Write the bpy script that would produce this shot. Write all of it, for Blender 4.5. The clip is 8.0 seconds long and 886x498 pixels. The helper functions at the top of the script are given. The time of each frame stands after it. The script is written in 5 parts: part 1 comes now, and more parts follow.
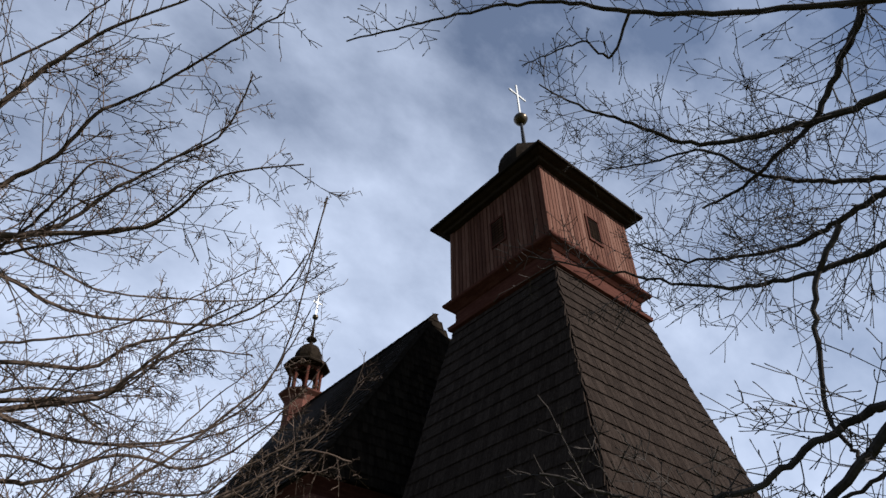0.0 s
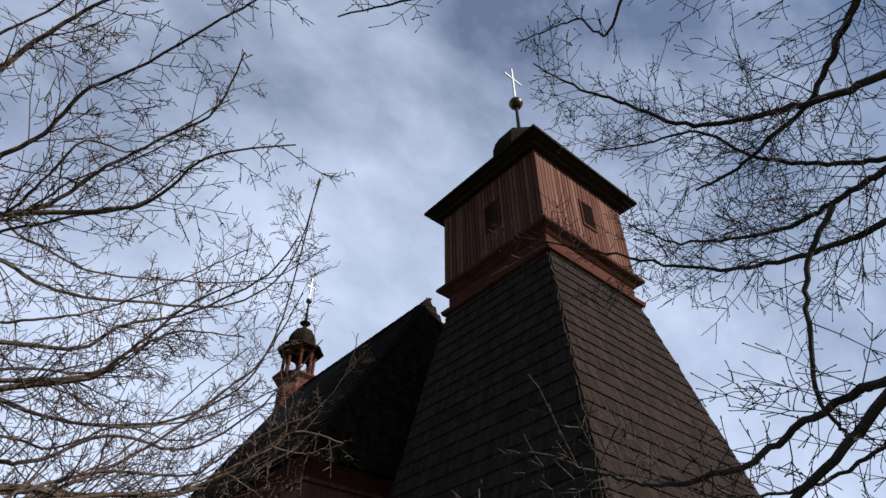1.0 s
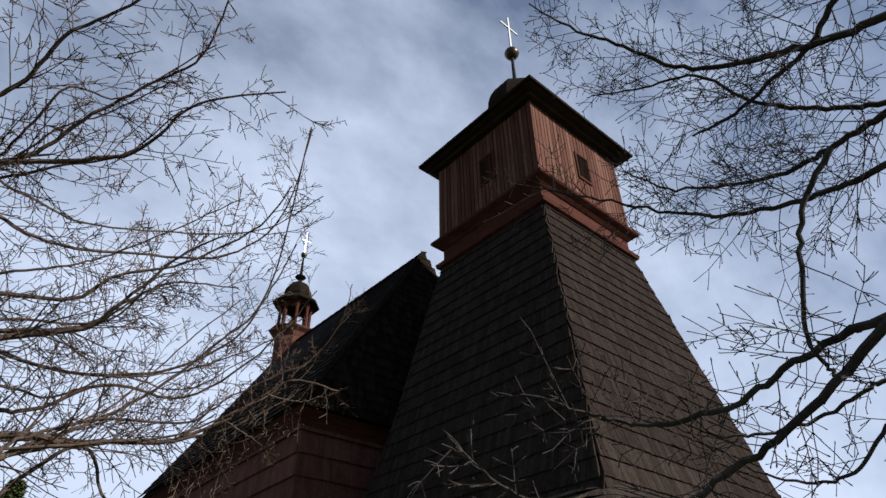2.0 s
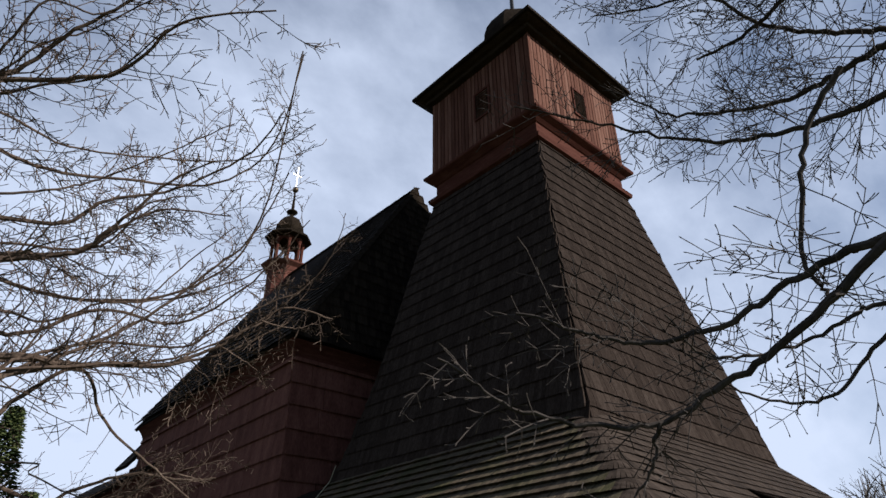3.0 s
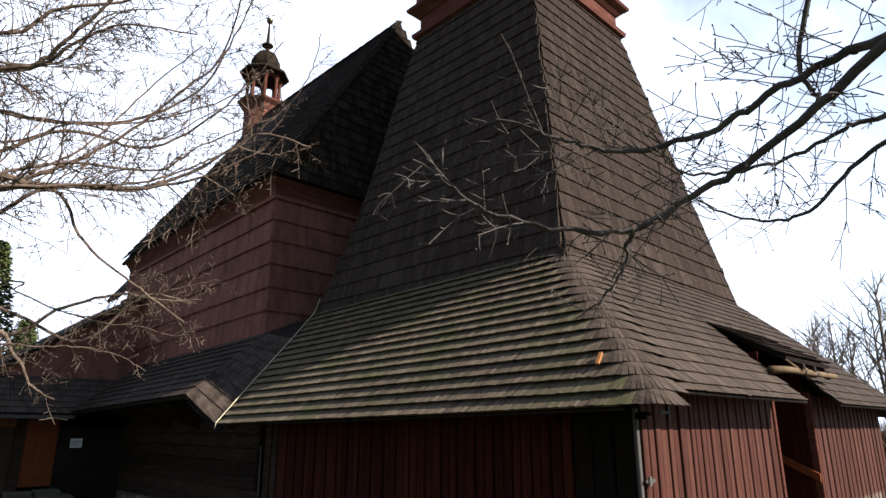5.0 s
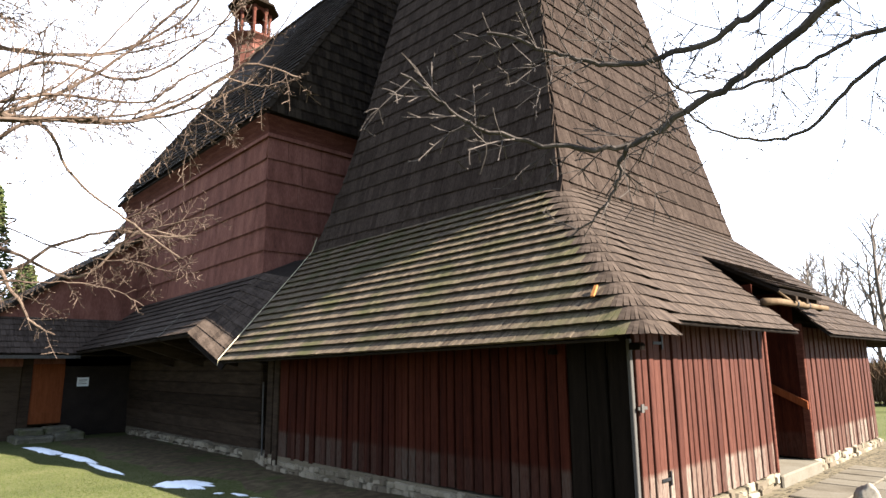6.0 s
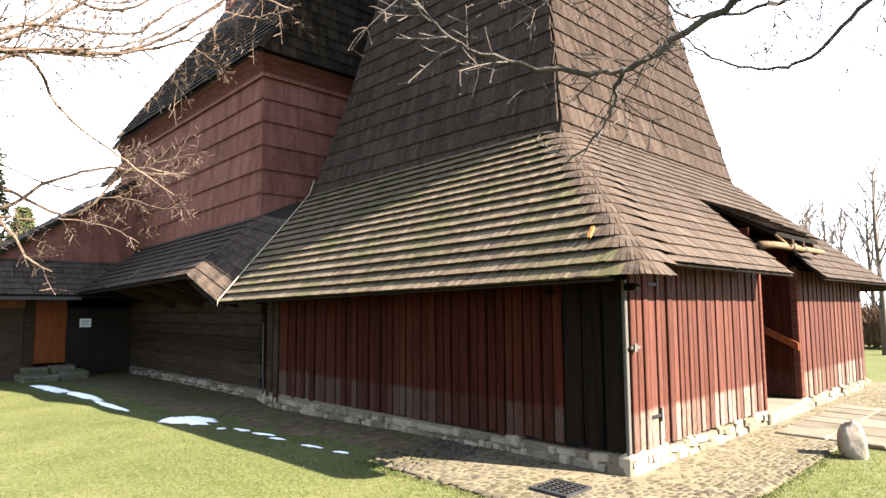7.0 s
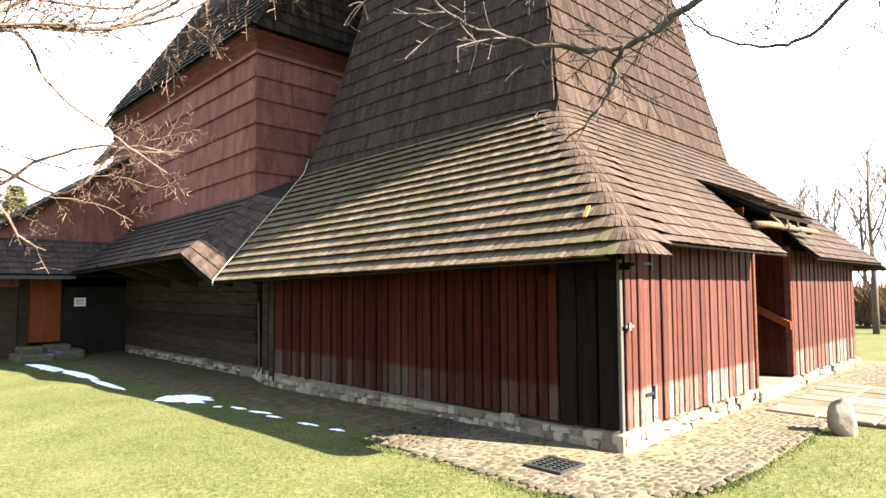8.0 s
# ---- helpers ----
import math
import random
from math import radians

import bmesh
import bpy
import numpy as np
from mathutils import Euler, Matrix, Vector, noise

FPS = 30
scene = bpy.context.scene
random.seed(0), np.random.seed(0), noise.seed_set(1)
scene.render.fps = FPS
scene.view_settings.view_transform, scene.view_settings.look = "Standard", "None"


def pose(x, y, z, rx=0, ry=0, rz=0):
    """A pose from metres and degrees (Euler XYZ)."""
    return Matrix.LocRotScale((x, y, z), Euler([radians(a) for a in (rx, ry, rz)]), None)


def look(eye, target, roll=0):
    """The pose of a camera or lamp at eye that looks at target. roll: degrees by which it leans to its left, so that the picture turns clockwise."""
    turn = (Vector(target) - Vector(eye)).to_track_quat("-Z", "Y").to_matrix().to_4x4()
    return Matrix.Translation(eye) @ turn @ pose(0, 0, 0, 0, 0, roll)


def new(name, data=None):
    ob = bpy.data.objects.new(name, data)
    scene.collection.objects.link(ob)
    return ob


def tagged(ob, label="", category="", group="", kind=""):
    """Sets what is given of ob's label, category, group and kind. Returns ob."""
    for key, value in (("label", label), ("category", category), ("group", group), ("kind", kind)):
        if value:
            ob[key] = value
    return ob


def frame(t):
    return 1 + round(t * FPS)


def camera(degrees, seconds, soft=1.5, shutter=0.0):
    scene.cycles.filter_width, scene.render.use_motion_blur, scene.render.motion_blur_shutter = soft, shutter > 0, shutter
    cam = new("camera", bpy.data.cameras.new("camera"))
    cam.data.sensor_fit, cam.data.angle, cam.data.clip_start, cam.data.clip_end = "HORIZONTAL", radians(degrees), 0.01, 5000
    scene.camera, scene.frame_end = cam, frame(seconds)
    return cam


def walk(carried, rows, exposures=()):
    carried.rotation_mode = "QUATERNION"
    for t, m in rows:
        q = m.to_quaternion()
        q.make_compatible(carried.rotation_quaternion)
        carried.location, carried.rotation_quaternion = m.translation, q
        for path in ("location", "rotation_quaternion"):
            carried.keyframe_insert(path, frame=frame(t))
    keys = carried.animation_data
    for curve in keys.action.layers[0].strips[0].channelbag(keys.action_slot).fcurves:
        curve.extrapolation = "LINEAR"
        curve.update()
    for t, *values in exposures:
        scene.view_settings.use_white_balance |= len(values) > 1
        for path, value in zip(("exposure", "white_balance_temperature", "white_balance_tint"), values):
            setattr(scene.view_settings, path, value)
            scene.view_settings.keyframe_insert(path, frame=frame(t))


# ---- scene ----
cam = camera(71.25, 8.0)
PATH = [
    (0, (-5.814, -3.302, 1.859), (-0.971, 2.408, 8.487), -0.15),
    (0.5, (-5.801, -3.298, 1.862), (-0.902, 2.431, 8.434), -0.22),
    (1, (-5.791, -3.289, 1.855), (-0.776, 2.481, 8.301), -0.26),
    (2.5, (-5.753, -3.250, 1.830), (-0.169, 2.985, 7.303), -0.70),
    (3, (-5.743, -3.224, 1.808), (0.082, 3.162, 6.836), -0.36),
    (3.5, (-5.719, -3.204, 1.797), (0.390, 3.337, 6.257), -0.05),
    (4, (-5.711, -3.183, 1.767), (0.628, 3.473, 5.706), 0.31),
    (4.5, (-5.691, -3.176, 1.744), (0.849, 3.626, 5.055), 0.38),
    (6, (-5.636, -3.159, 1.676), (1.230, 3.879, 3.498), -0.53),
    (6.5, (-5.619, -3.164, 1.646), (1.290, 3.943, 2.973), -0.55),
    (7, (-5.610, -3.161, 1.632), (1.350, 3.957, 2.578), -0.33),
    (7.5, (-5.600, -3.158, 1.625), (1.391, 3.954, 2.364), -0.24),
    (8, (-5.609, -3.153, 1.631), (1.425, 3.929, 2.246), -0.31),
]
walk(cam, [(t, look(eye, target, roll)) for t, eye, target, roll in PATH],
     exposures=[(0.0, 0.62, 5850, 10), (1.0, 0.62, 5850, 10), (2.5, 0.55, 5900, 10), (3.5, 0.7, 5900, 10), (4.5, 1.2, 6000, 10), (6.0, 2.9, 6400, 10), (6.5, 3.25, 6550, 10), (7.0, 3.5, 6650, 10), (8.0, 3.7, 6700, 10)])

# ---- sun and sky ----
SUN = Vector((0.6, -1.31, 1.0)).normalized()
world = bpy.data.worlds.new("sky")
scene.world = world
world.use_nodes = True
wt = world.node_tree
wt.nodes.clear()


def node(tree, kind, **props):
    n = tree.nodes.new(kind)
    for key, value in props.items():
        if key == "op":
            n.operation = value
        elif key == "blend":
            n.data_type, n.blend_type = "RGBA", value
    return n


w_out, w_bg = node(wt, "ShaderNodeOutputWorld"), node(wt, "ShaderNodeBackground")
w_sky, w_co = node(wt, "ShaderNodeTexSky"), node(wt, "ShaderNodeTexCoord")
w_sky.sky_type, w_sky.sun_disc = "NISHITA", False
w_sky.sun_elevation = math.asin(SUN.z)
w_sky.sun_rotation = math.atan2(SUN.x, SUN.y)
w_sky.air_density, w_sky.dust_density, w_sky.ozone_density = 1.0, 0.25, 3.0
w_map, w_noise, w_ramp, w_mix = (node(wt, "ShaderNodeMapping"), node(wt, "ShaderNodeTexNoise"),
                                 node(wt, "ShaderNodeMapRange"), node(wt, "ShaderNodeMix", blend="MIX"))
w_map.inputs["Scale"].default_value = (1.5, 2.4, 2.4)
w_map.inputs["Rotation"].default_value = (0.3, 0.2, 0.5)
w_noise.inputs["Scale"].default_value, w_noise.inputs["Detail"].default_value = 2.2, 8
w_noise.inputs["Roughness"].default_value = 0.56
# thin cloud thickens towards the horizon and towards the north
w_dot, w_sep, w_low, w_sum = (node(wt, "ShaderNodeVectorMath", op="DOT_PRODUCT"), node(wt, "ShaderNodeSeparateXYZ"),
                              node(wt, "ShaderNodeMapRange"), node(wt, "ShaderNodeMath", op="MULTIPLY_ADD"))
w_dot.inputs[1].default_value = (0.38, 0.88, -0.42)
w_low.inputs["From Min"].default_value, w_low.inputs["From Max"].default_value = 0.45, 0.0
w_low.inputs["To Max"].default_value = 0.1
w_all = node(wt, "ShaderNodeMath", op="ADD")
w_sum.inputs[1].default_value = 0.7
w_ramp.inputs["From Min"].default_value, w_ramp.inputs["From Max"].default_value = 0.4, 1.0
w_ramp.inputs["To Min"].default_value = 0.15
w_mix.inputs["B"].default_value = (9.8, 10.5, 12.1, 1)
wt.links.new(w_co.outputs["Generated"], w_map.inputs["Vector"])
wt.links.new(w_co.outputs["Generated"], w_dot.inputs[0])
wt.links.new(w_co.outputs["Generated"], w_sep.inputs[0])
wt.links.new(w_sep.outputs["Z"], w_low.inputs["Value"])
wt.links.new(w_map.outputs["Vector"], w_noise.inputs["Vector"])
wt.links.new(w_dot.outputs["Value"], w_sum.inputs[0])
wt.links.new(w_noise.outputs["Fac"], w_sum.inputs[2])
wt.links.new(w_sum.outputs[0], w_all.inputs[0])
wt.links.new(w_low.outputs["Result"], w_all.inputs[1])
wt.links.new(w_all.outputs[0], w_ramp.inputs["Value"])
wt.links.new(w_ramp.outputs["Result"], w_mix.inputs["Factor"])
wt.links.new(w_sky.outputs["Color"], w_mix.inputs["A"])
wt.links.new(w_mix.outputs["Result"], w_bg.inputs["Color"])
w_bg.inputs["Strength"].default_value = 0.05
wt.links.new(w_bg.outputs["Background"], w_out.inputs["Surface"])

sun_data = bpy.data.lights.new("sun", "SUN")
sun_data.energy, sun_data.angle, sun_data.color = 5.0, radians(0.55), (1.0, 0.93, 0.83)
sun = new("sun", sun_data)
sun.matrix_world = look(SUN * 60, (0, 0, 0))


# ---- materials ----
def material(name, base, dark, light=None, rough=0.85, stretch=(1, 1, 1), scale=6.0, fine=60.0, bump=0.4, island=0.0, per_object=0.0, spots=None,
             metal=0.0, gloss=0.04, local=False, low=None):
    """Base colour varied by a coarse and a fine noise; spots: (colour, scale, from, to); low: (colour, top, blur), wear towards the ground line."""
    m = bpy.data.materials.new(name)
    m.use_nodes = True
    t = m.node_tree
    bsdf = t.nodes["Principled BSDF"]
    bsdf.inputs["Roughness"].default_value, bsdf.inputs["Metallic"].default_value = rough, metal
    bsdf.inputs["Specular IOR Level"].default_value = gloss
    co, geo = node(t, "ShaderNodeTexCoord"), node(t, "ShaderNodeNewGeometry")
    mp = node(t, "ShaderNodeMapping")
    mp.inputs["Scale"].default_value = stretch
    t.links.new(co.outputs["Object"] if local else geo.outputs["Position"], mp.inputs["Vector"])
    n1, n2 = node(t, "ShaderNodeTexNoise"), node(t, "ShaderNodeTexNoise")
    n1.inputs["Scale"].default_value, n1.inputs["Detail"].default_value = scale, 5
    n2.inputs["Scale"].default_value, n2.inputs["Detail"].default_value = fine, 3
    for n in (n1, n2):
        t.links.new(mp.outputs["Vector"], n.inputs["Vector"])
    ramp = node(t, "ShaderNodeValToRGB")
    e = ramp.color_ramp.elements
    e[0].position, e[0].color = 0.32, (*dark, 1)
    e[1].position, e[1].color = 0.68, (*(light or base), 1)
    if light:
        mid = e.new(0.5)
        mid.color = (*base, 1)
    add = node(t, "ShaderNodeMath", op="MULTIPLY_ADD")
    add.inputs[1].default_value = 0.45
    half = node(t, "ShaderNodeMath", op="MULTIPLY")
    half.inputs[1].default_value = 0.55
    t.links.new(n1.outputs["Fac"], half.inputs[0])
    t.links.new(n2.outputs["Fac"], add.inputs[0])
    t.links.new(half.outputs[0], add.inputs[2])
    fac = add.outputs[0]
    for amount, source in ((island, geo.outputs["Random Per Island"]), (per_object, None)):
        if amount:
            if source is None:
                source = node(t, "ShaderNodeObjectInfo").outputs["Random"]
            k = node(t, "ShaderNodeMath", op="MULTIPLY_ADD")
            k.inputs[1].default_value = amount
            off = node(t, "ShaderNodeMath", op="ADD")
            off.inputs[1].default_value = -amount / 2
            t.links.new(fac, off.inputs[0])
            t.links.new(source, k.inputs[0])
            t.links.new(off.outputs[0], k.inputs[2])
            fac = k.outputs[0]
    t.links.new(fac, ramp.inputs["Fac"])
    colour = ramp.outputs["Color"]
    if spots:
        c, sc, lo, hi = spots
        ns, rs, mx = node(t, "ShaderNodeTexNoise"), node(t, "ShaderNodeMapRange"), node(t, "ShaderNodeMix", blend="MIX")
        ns.inputs["Scale"].default_value, ns.inputs["Detail"].default_value = sc, 6
        t.links.new(geo.outputs["Position"], ns.inputs["Vector"])
        rs.inputs["From Min"].default_value, rs.inputs["From Max"].default_value = lo, hi
        t.links.new(ns.outputs["Fac"], rs.inputs["Value"])
        t.links.new(rs.outputs["Result"], mx.inputs["Factor"])
        t.links.new(colour, mx.inputs["A"])
        mx.inputs["B"].default_value = (*c, 1)
        colour = mx.outputs["Result"]
    if low:
        c, top, blur = low
        sep, mx, rs = node(t, "ShaderNodeSeparateXYZ"), node(t, "ShaderNodeMix", blend="MIX"), node(t, "ShaderNodeMapRange")
        rnd = node(t, "ShaderNodeObjectInfo")
        wob = node(t, "ShaderNodeMath", op="MULTIPLY_ADD")
        wob.inputs[1].default_value = -0.06
        t.links.new(geo.outputs["Position"], sep.inputs[0])
        t.links.new(n1.outputs["Fac"], wob.inputs[0])
        t.links.new(sep.outputs["Z"], wob.inputs[2])
        rs.inputs["From Min"].default_value, rs.inputs["From Max"].default_value = top + blur - 0.03, top - blur - 0.03
        t.links.new(wob.outputs[0], rs.inputs["Value"])
        scrape, cut = node(t, "ShaderNodeMath", op="MULTIPLY"), node(t, "ShaderNodeMapRange")
        cut.inputs["From Min"].default_value, cut.inputs["From Max"].default_value = 0.2, 0.95
        cut.inputs["To Min"].default_value = 0.15
        t.links.new(rnd.outputs["Random"], cut.inputs["Value"])
        t.links.new(rs.outputs["Result"], scrape.inputs[0])
        t.links.new(cut.outputs["Result"], scrape.inputs[1])
        worn = node(t, "ShaderNodeMath", op="MULTIPLY")
        rough_mask = node(t, "ShaderNodeMapRange")
        rough_mask.inputs["From Min"].default_value, rough_mask.inputs["From Max"].default_value = 0.34, 0.52
        t.links.new(n2.outputs["Fac"], rough_mask.inputs["Value"])
        t.links.new(scrape.outputs[0], worn.inputs[0])
        t.links.new(rough_mask.outputs["Result"], worn.inputs[1])
        t.links.new(worn.outputs[0], mx.inputs["Factor"])
        t.links.new(colour, mx.inputs["A"])
        mx.inputs["B"].default_value = (*c, 1)
        colour = mx.outputs["Result"]
    t.links.new(colour, bsdf.inputs["Base Color"])
    if bump:
        b = node(t, "ShaderNodeBump")
        b.inputs["Strength"].default_value, b.inputs["Distance"].default_value = bump, 0.004
        t.links.new(add.outputs[0], b.inputs["Height"])
        t.links.new(b.outputs["Normal"], bsdf.inputs["Normal"])
    return m


# Same timber as M_SHINGLE with grazing sunlight put into its colour, plus moss spots.
M_SHINGLE_SIDE = material("weathered_shingle_mossy_lit", (0.0685, 0.0506, 0.0345), (0.0268, 0.0196, 0.0143), (0.12, 0.0922, 0.0625), stretch=(1, 7, 1), scale=3.0, fine=24,
                          island=0.16, per_object=0.16, spots=((0.05, 0.05, 0.02), 1.6, 0.47, 0.76), bump=0.6)
M_SHINGLE = material("weathered_shingle", (0.0373, 0.0269, 0.0202), (0.0149, 0.0107, 0.0085), (0.0626, 0.0459, 0.0354), stretch=(7, 1, 1), scale=3.0, fine=24, island=0.16, per_object=0.16, bump=0.6)
M_SHINGLE_TOWER = material("brown_tower_shingle", (0.0265, 0.0185, 0.0142), (0.0125, 0.0085, 0.0064), (0.048, 0.0355, 0.028), stretch=(12, 12, 1), scale=3.6, fine=22, island=0.14, per_object=0.14, bump=0.5, gloss=0.02)
M_SHINGLE_DARK = material("dark_roof_shingle", (0.015, 0.0108, 0.00758), (0.00759, 0.00557, 0.00403), (0.0258, 0.019, 0.013), stretch=(6, 6, 1), scale=2.5, fine=20, island=0.3, bump=0.5, gloss=0.015)
M_FRESH = material("fresh_split_wood", (0.3, 0.125, 0.042), (0.21, 0.085, 0.028), stretch=(8, 1, 1), scale=4, fine=30)
# Pale colour stands in for slivers of sun on the nave skirt.
M_PALE = material("pale_sun_sliver", (0.1, 0.085, 0.07), (0.07, 0.06, 0.05), stretch=(8, 1, 1), scale=4, fine=30)
# Plank colour holds the light: darker copy for shaded walls, lighter for the front.
M_BOARD_SHADED = material("red_brown_board_shaded", (0.0287, 0.00668, 0.00331), (0.0143, 0.00335, 0.00184), (0.0428, 0.0118, 0.00623), rough=0.8, gloss=0.03, stretch=(9, 9, 0.6), scale=2.0, fine=16, per_object=0.2, bump=0.5,
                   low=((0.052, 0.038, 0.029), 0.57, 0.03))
# Lighter copy, sunlight put into the colour besides some fading of the paint.
M_BOARD_FADED_LIT = material("faded_red_board_lit", (0.0438, 0.014, 0.0087), (0.0251, 0.007, 0.00418), (0.0665, 0.0252, 0.0167), rough=0.7, gloss=0.08, stretch=(9, 9, 0.6), scale=2.0, fine=16, per_object=0.16, bump=0.5,
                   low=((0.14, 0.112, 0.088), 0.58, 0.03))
M_BOARD_UP = material("red_brown_tower_board", (0.107, 0.0467, 0.0311), (0.063, 0.0262, 0.0177), (0.151, 0.0777, 0.0552), stretch=(9, 9, 0.6), scale=2.0, fine=16, per_object=0.3, bump=0.4)
M_BAND = material("red_brown_wall_shingle", (0.106, 0.0425, 0.031), (0.066, 0.0255, 0.0185), (0.152, 0.066, 0.049), stretch=(3, 3, 0.8), scale=1.6, fine=14, per_object=0.1, island=0.05, bump=0.4)
M_BLACK_BOARD = material("near_black_board", (0.00562, 0.00422, 0.00302), (0.00281, 0.00211, 0.00151), (0.00938, 0.00683, 0.00495), stretch=(9, 9, 0.6), scale=2.0, fine=18, per_object=0.2, gloss=0.012)
M_TRIM = material("red_brown_moulding", (0.065, 0.0225, 0.015), (0.04, 0.013, 0.009), (0.1, 0.04, 0.0275), stretch=(1, 1, 6), scale=2.5, fine=20, bump=0.3)
M_LOG = material("dark_hewn_log", (0.0233, 0.0151, 0.0098), (0.0116, 0.00762, 0.00491), (0.0389, 0.027, 0.018), stretch=(1, 1, 7), scale=2.0, fine=18, per_object=0.3)
M_RAW = material("peeled_pole", (0.0906, 0.0606, 0.0353), (0.0554, 0.0328, 0.0189), (0.121, 0.0882, 0.0554), scale=6, fine=40)
M_GREY = material("silvered_grey_post", (0.0714, 0.0648, 0.0583), (0.0432, 0.0389, 0.0346), stretch=(9, 9, 0.6), scale=3, fine=24)
M_ORANGE = material("orange_brown_door", (0.112, 0.0312, 0.0109), (0.0708, 0.0187, 0.00625), (0.138, 0.0437, 0.0156), stretch=(9, 9, 0.7), scale=2, fine=18)
M_STONE = material("pale_rubble_stone", (0.142, 0.119, 0.0839), (0.0894, 0.0712, 0.05), (0.197, 0.166, 0.121), scale=5, fine=45, per_object=0.65, bump=0.8, rough=0.9)
M_MORTAR = material("grey_mortar", (0.118, 0.0982, 0.0676), (0.0748, 0.0605, 0.0404), scale=6, fine=60, bump=0.8)
M_COBBLE = material("river_cobble", (0.0399, 0.033, 0.0229), (0.0215, 0.0174, 0.0118), (0.0573, 0.0483, 0.0354), scale=6, fine=50, per_object=0.3, island=0.3, bump=0.5, spots=((0.048, 0.043, 0.02), 1.3, 0.5, 0.7))
M_STEP = material("mossy_dark_stone", (0.085, 0.075, 0.052), (0.045, 0.04, 0.028), (0.15, 0.135, 0.1), scale=4, fine=40, bump=0.9, spots=((0.05, 0.055, 0.018), 3.0, 0.5, 0.7))
M_SLAB = material("sandstone_slab", (0.0872, 0.0739, 0.0546), (0.0586, 0.0484, 0.035), (0.109, 0.0952, 0.0739), scale=3, fine=40, per_object=0.3, bump=0.4)
M_SOIL = material("damp_soil_and_moss", (0.0611, 0.0459, 0.0265), (0.0276, 0.0211, 0.0133), (0.118, 0.092, 0.0548), scale=7, fine=70, bump=1.0, spots=((0.045, 0.056, 0.018), 2.2, 0.53, 0.7))
M_GRASS = material("short_lawn", (0.0439, 0.051, 0.0135), (0.0263, 0.0367, 0.00778), (0.0722, 0.0716, 0.0272), scale=1.1, fine=45, bump=0.8, spots=((0.1, 0.09, 0.05), 26.0, 0.44, 0.8))
M_BLADE = material("grass_blade", (0.0482, 0.0545, 0.0156), (0.0307, 0.0426, 0.00901), (0.0826, 0.0802, 0.035), scale=1.3, fine=30, island=0.35, bump=0)
M_SAND = material("sandy_joint", (0.09, 0.0737, 0.0481), (0.051, 0.0424, 0.0283), (0.124, 0.102, 0.0676), scale=5, fine=60, bump=1.0)
M_SNOW = material("old_wet_snow", (0.774, 0.792, 0.81), (0.63, 0.648, 0.666), scale=5, fine=60, bump=0.6, rough=0.6)
M_IRON = material("black_iron", (0.03, 0.03, 0.032), (0.015, 0.015, 0.016), scale=10, fine=90, rough=0.5, metal=0.7, bump=0.2)
M_GRATE = material("galvanised_grate", (0.0336, 0.0324, 0.0315), (0.0168, 0.0164, 0.0157), scale=10, fine=90, rough=0.6, metal=0.2, bump=0.3)
M_WIRE = material("pale_conductor_wire", (0.5, 0.44, 0.28), (0.35, 0.3, 0.2), scale=10, fine=80, rough=0.6)
M_GILT = material("pale_metal_cross", (0.27, 0.266, 0.252), (0.216, 0.212, 0.202), scale=8, fine=60, rough=0.4, metal=0.6, bump=0)
M_BALL = material("dull_dark_brass", (0.1, 0.075, 0.045), (0.045, 0.035, 0.025), scale=5, fine=40, rough=0.35, metal=0.8, bump=0.1)
M_PLAQUE = material("white_enamel", (0.62, 0.62, 0.6), (0.5, 0.5, 0.48), scale=5, fine=40, rough=0.5, bump=0)
# Near-black colour puts the shade of recesses, backings and decks into the boards.
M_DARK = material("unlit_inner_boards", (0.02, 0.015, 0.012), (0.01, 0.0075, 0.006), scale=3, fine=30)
M_BARK_DARK = material("dark_wet_bark", (0.0479, 0.0393, 0.0335), (0.0239, 0.0202, 0.0173), (0.0813, 0.067, 0.0574), scale=9, fine=90, bump=0.5)
M_BARK_PALE = material("grey_brown_bark", (0.082, 0.0575, 0.0427), (0.045, 0.0302, 0.0221), (0.135, 0.0969, 0.0722), scale=7, fine=80, bump=0.4)
M_BARK_FAR = material("pale_far_bark", (0.106, 0.0875, 0.0714), (0.0689, 0.0554, 0.0449), scale=2, fine=20, bump=0.2)
M_NEEDLE = material("conifer_needles", (0.045, 0.06, 0.022), (0.02, 0.03, 0.012), (0.09, 0.1, 0.035), scale=1.5, fine=15, island=0.5, bump=0)
M_BUSH = material("bare_hedge_twigs", (0.085, 0.054, 0.032), (0.045, 0.028, 0.017), (0.125, 0.085, 0.052), scale=2, fine=20, island=0.5, bump=0)
M_FIELD = material("pale_field_stone", (0.2, 0.17, 0.135), (0.12, 0.1, 0.078), (0.26, 0.23, 0.19), scale=6, fine=50, bump=0.8, rough=0.9)


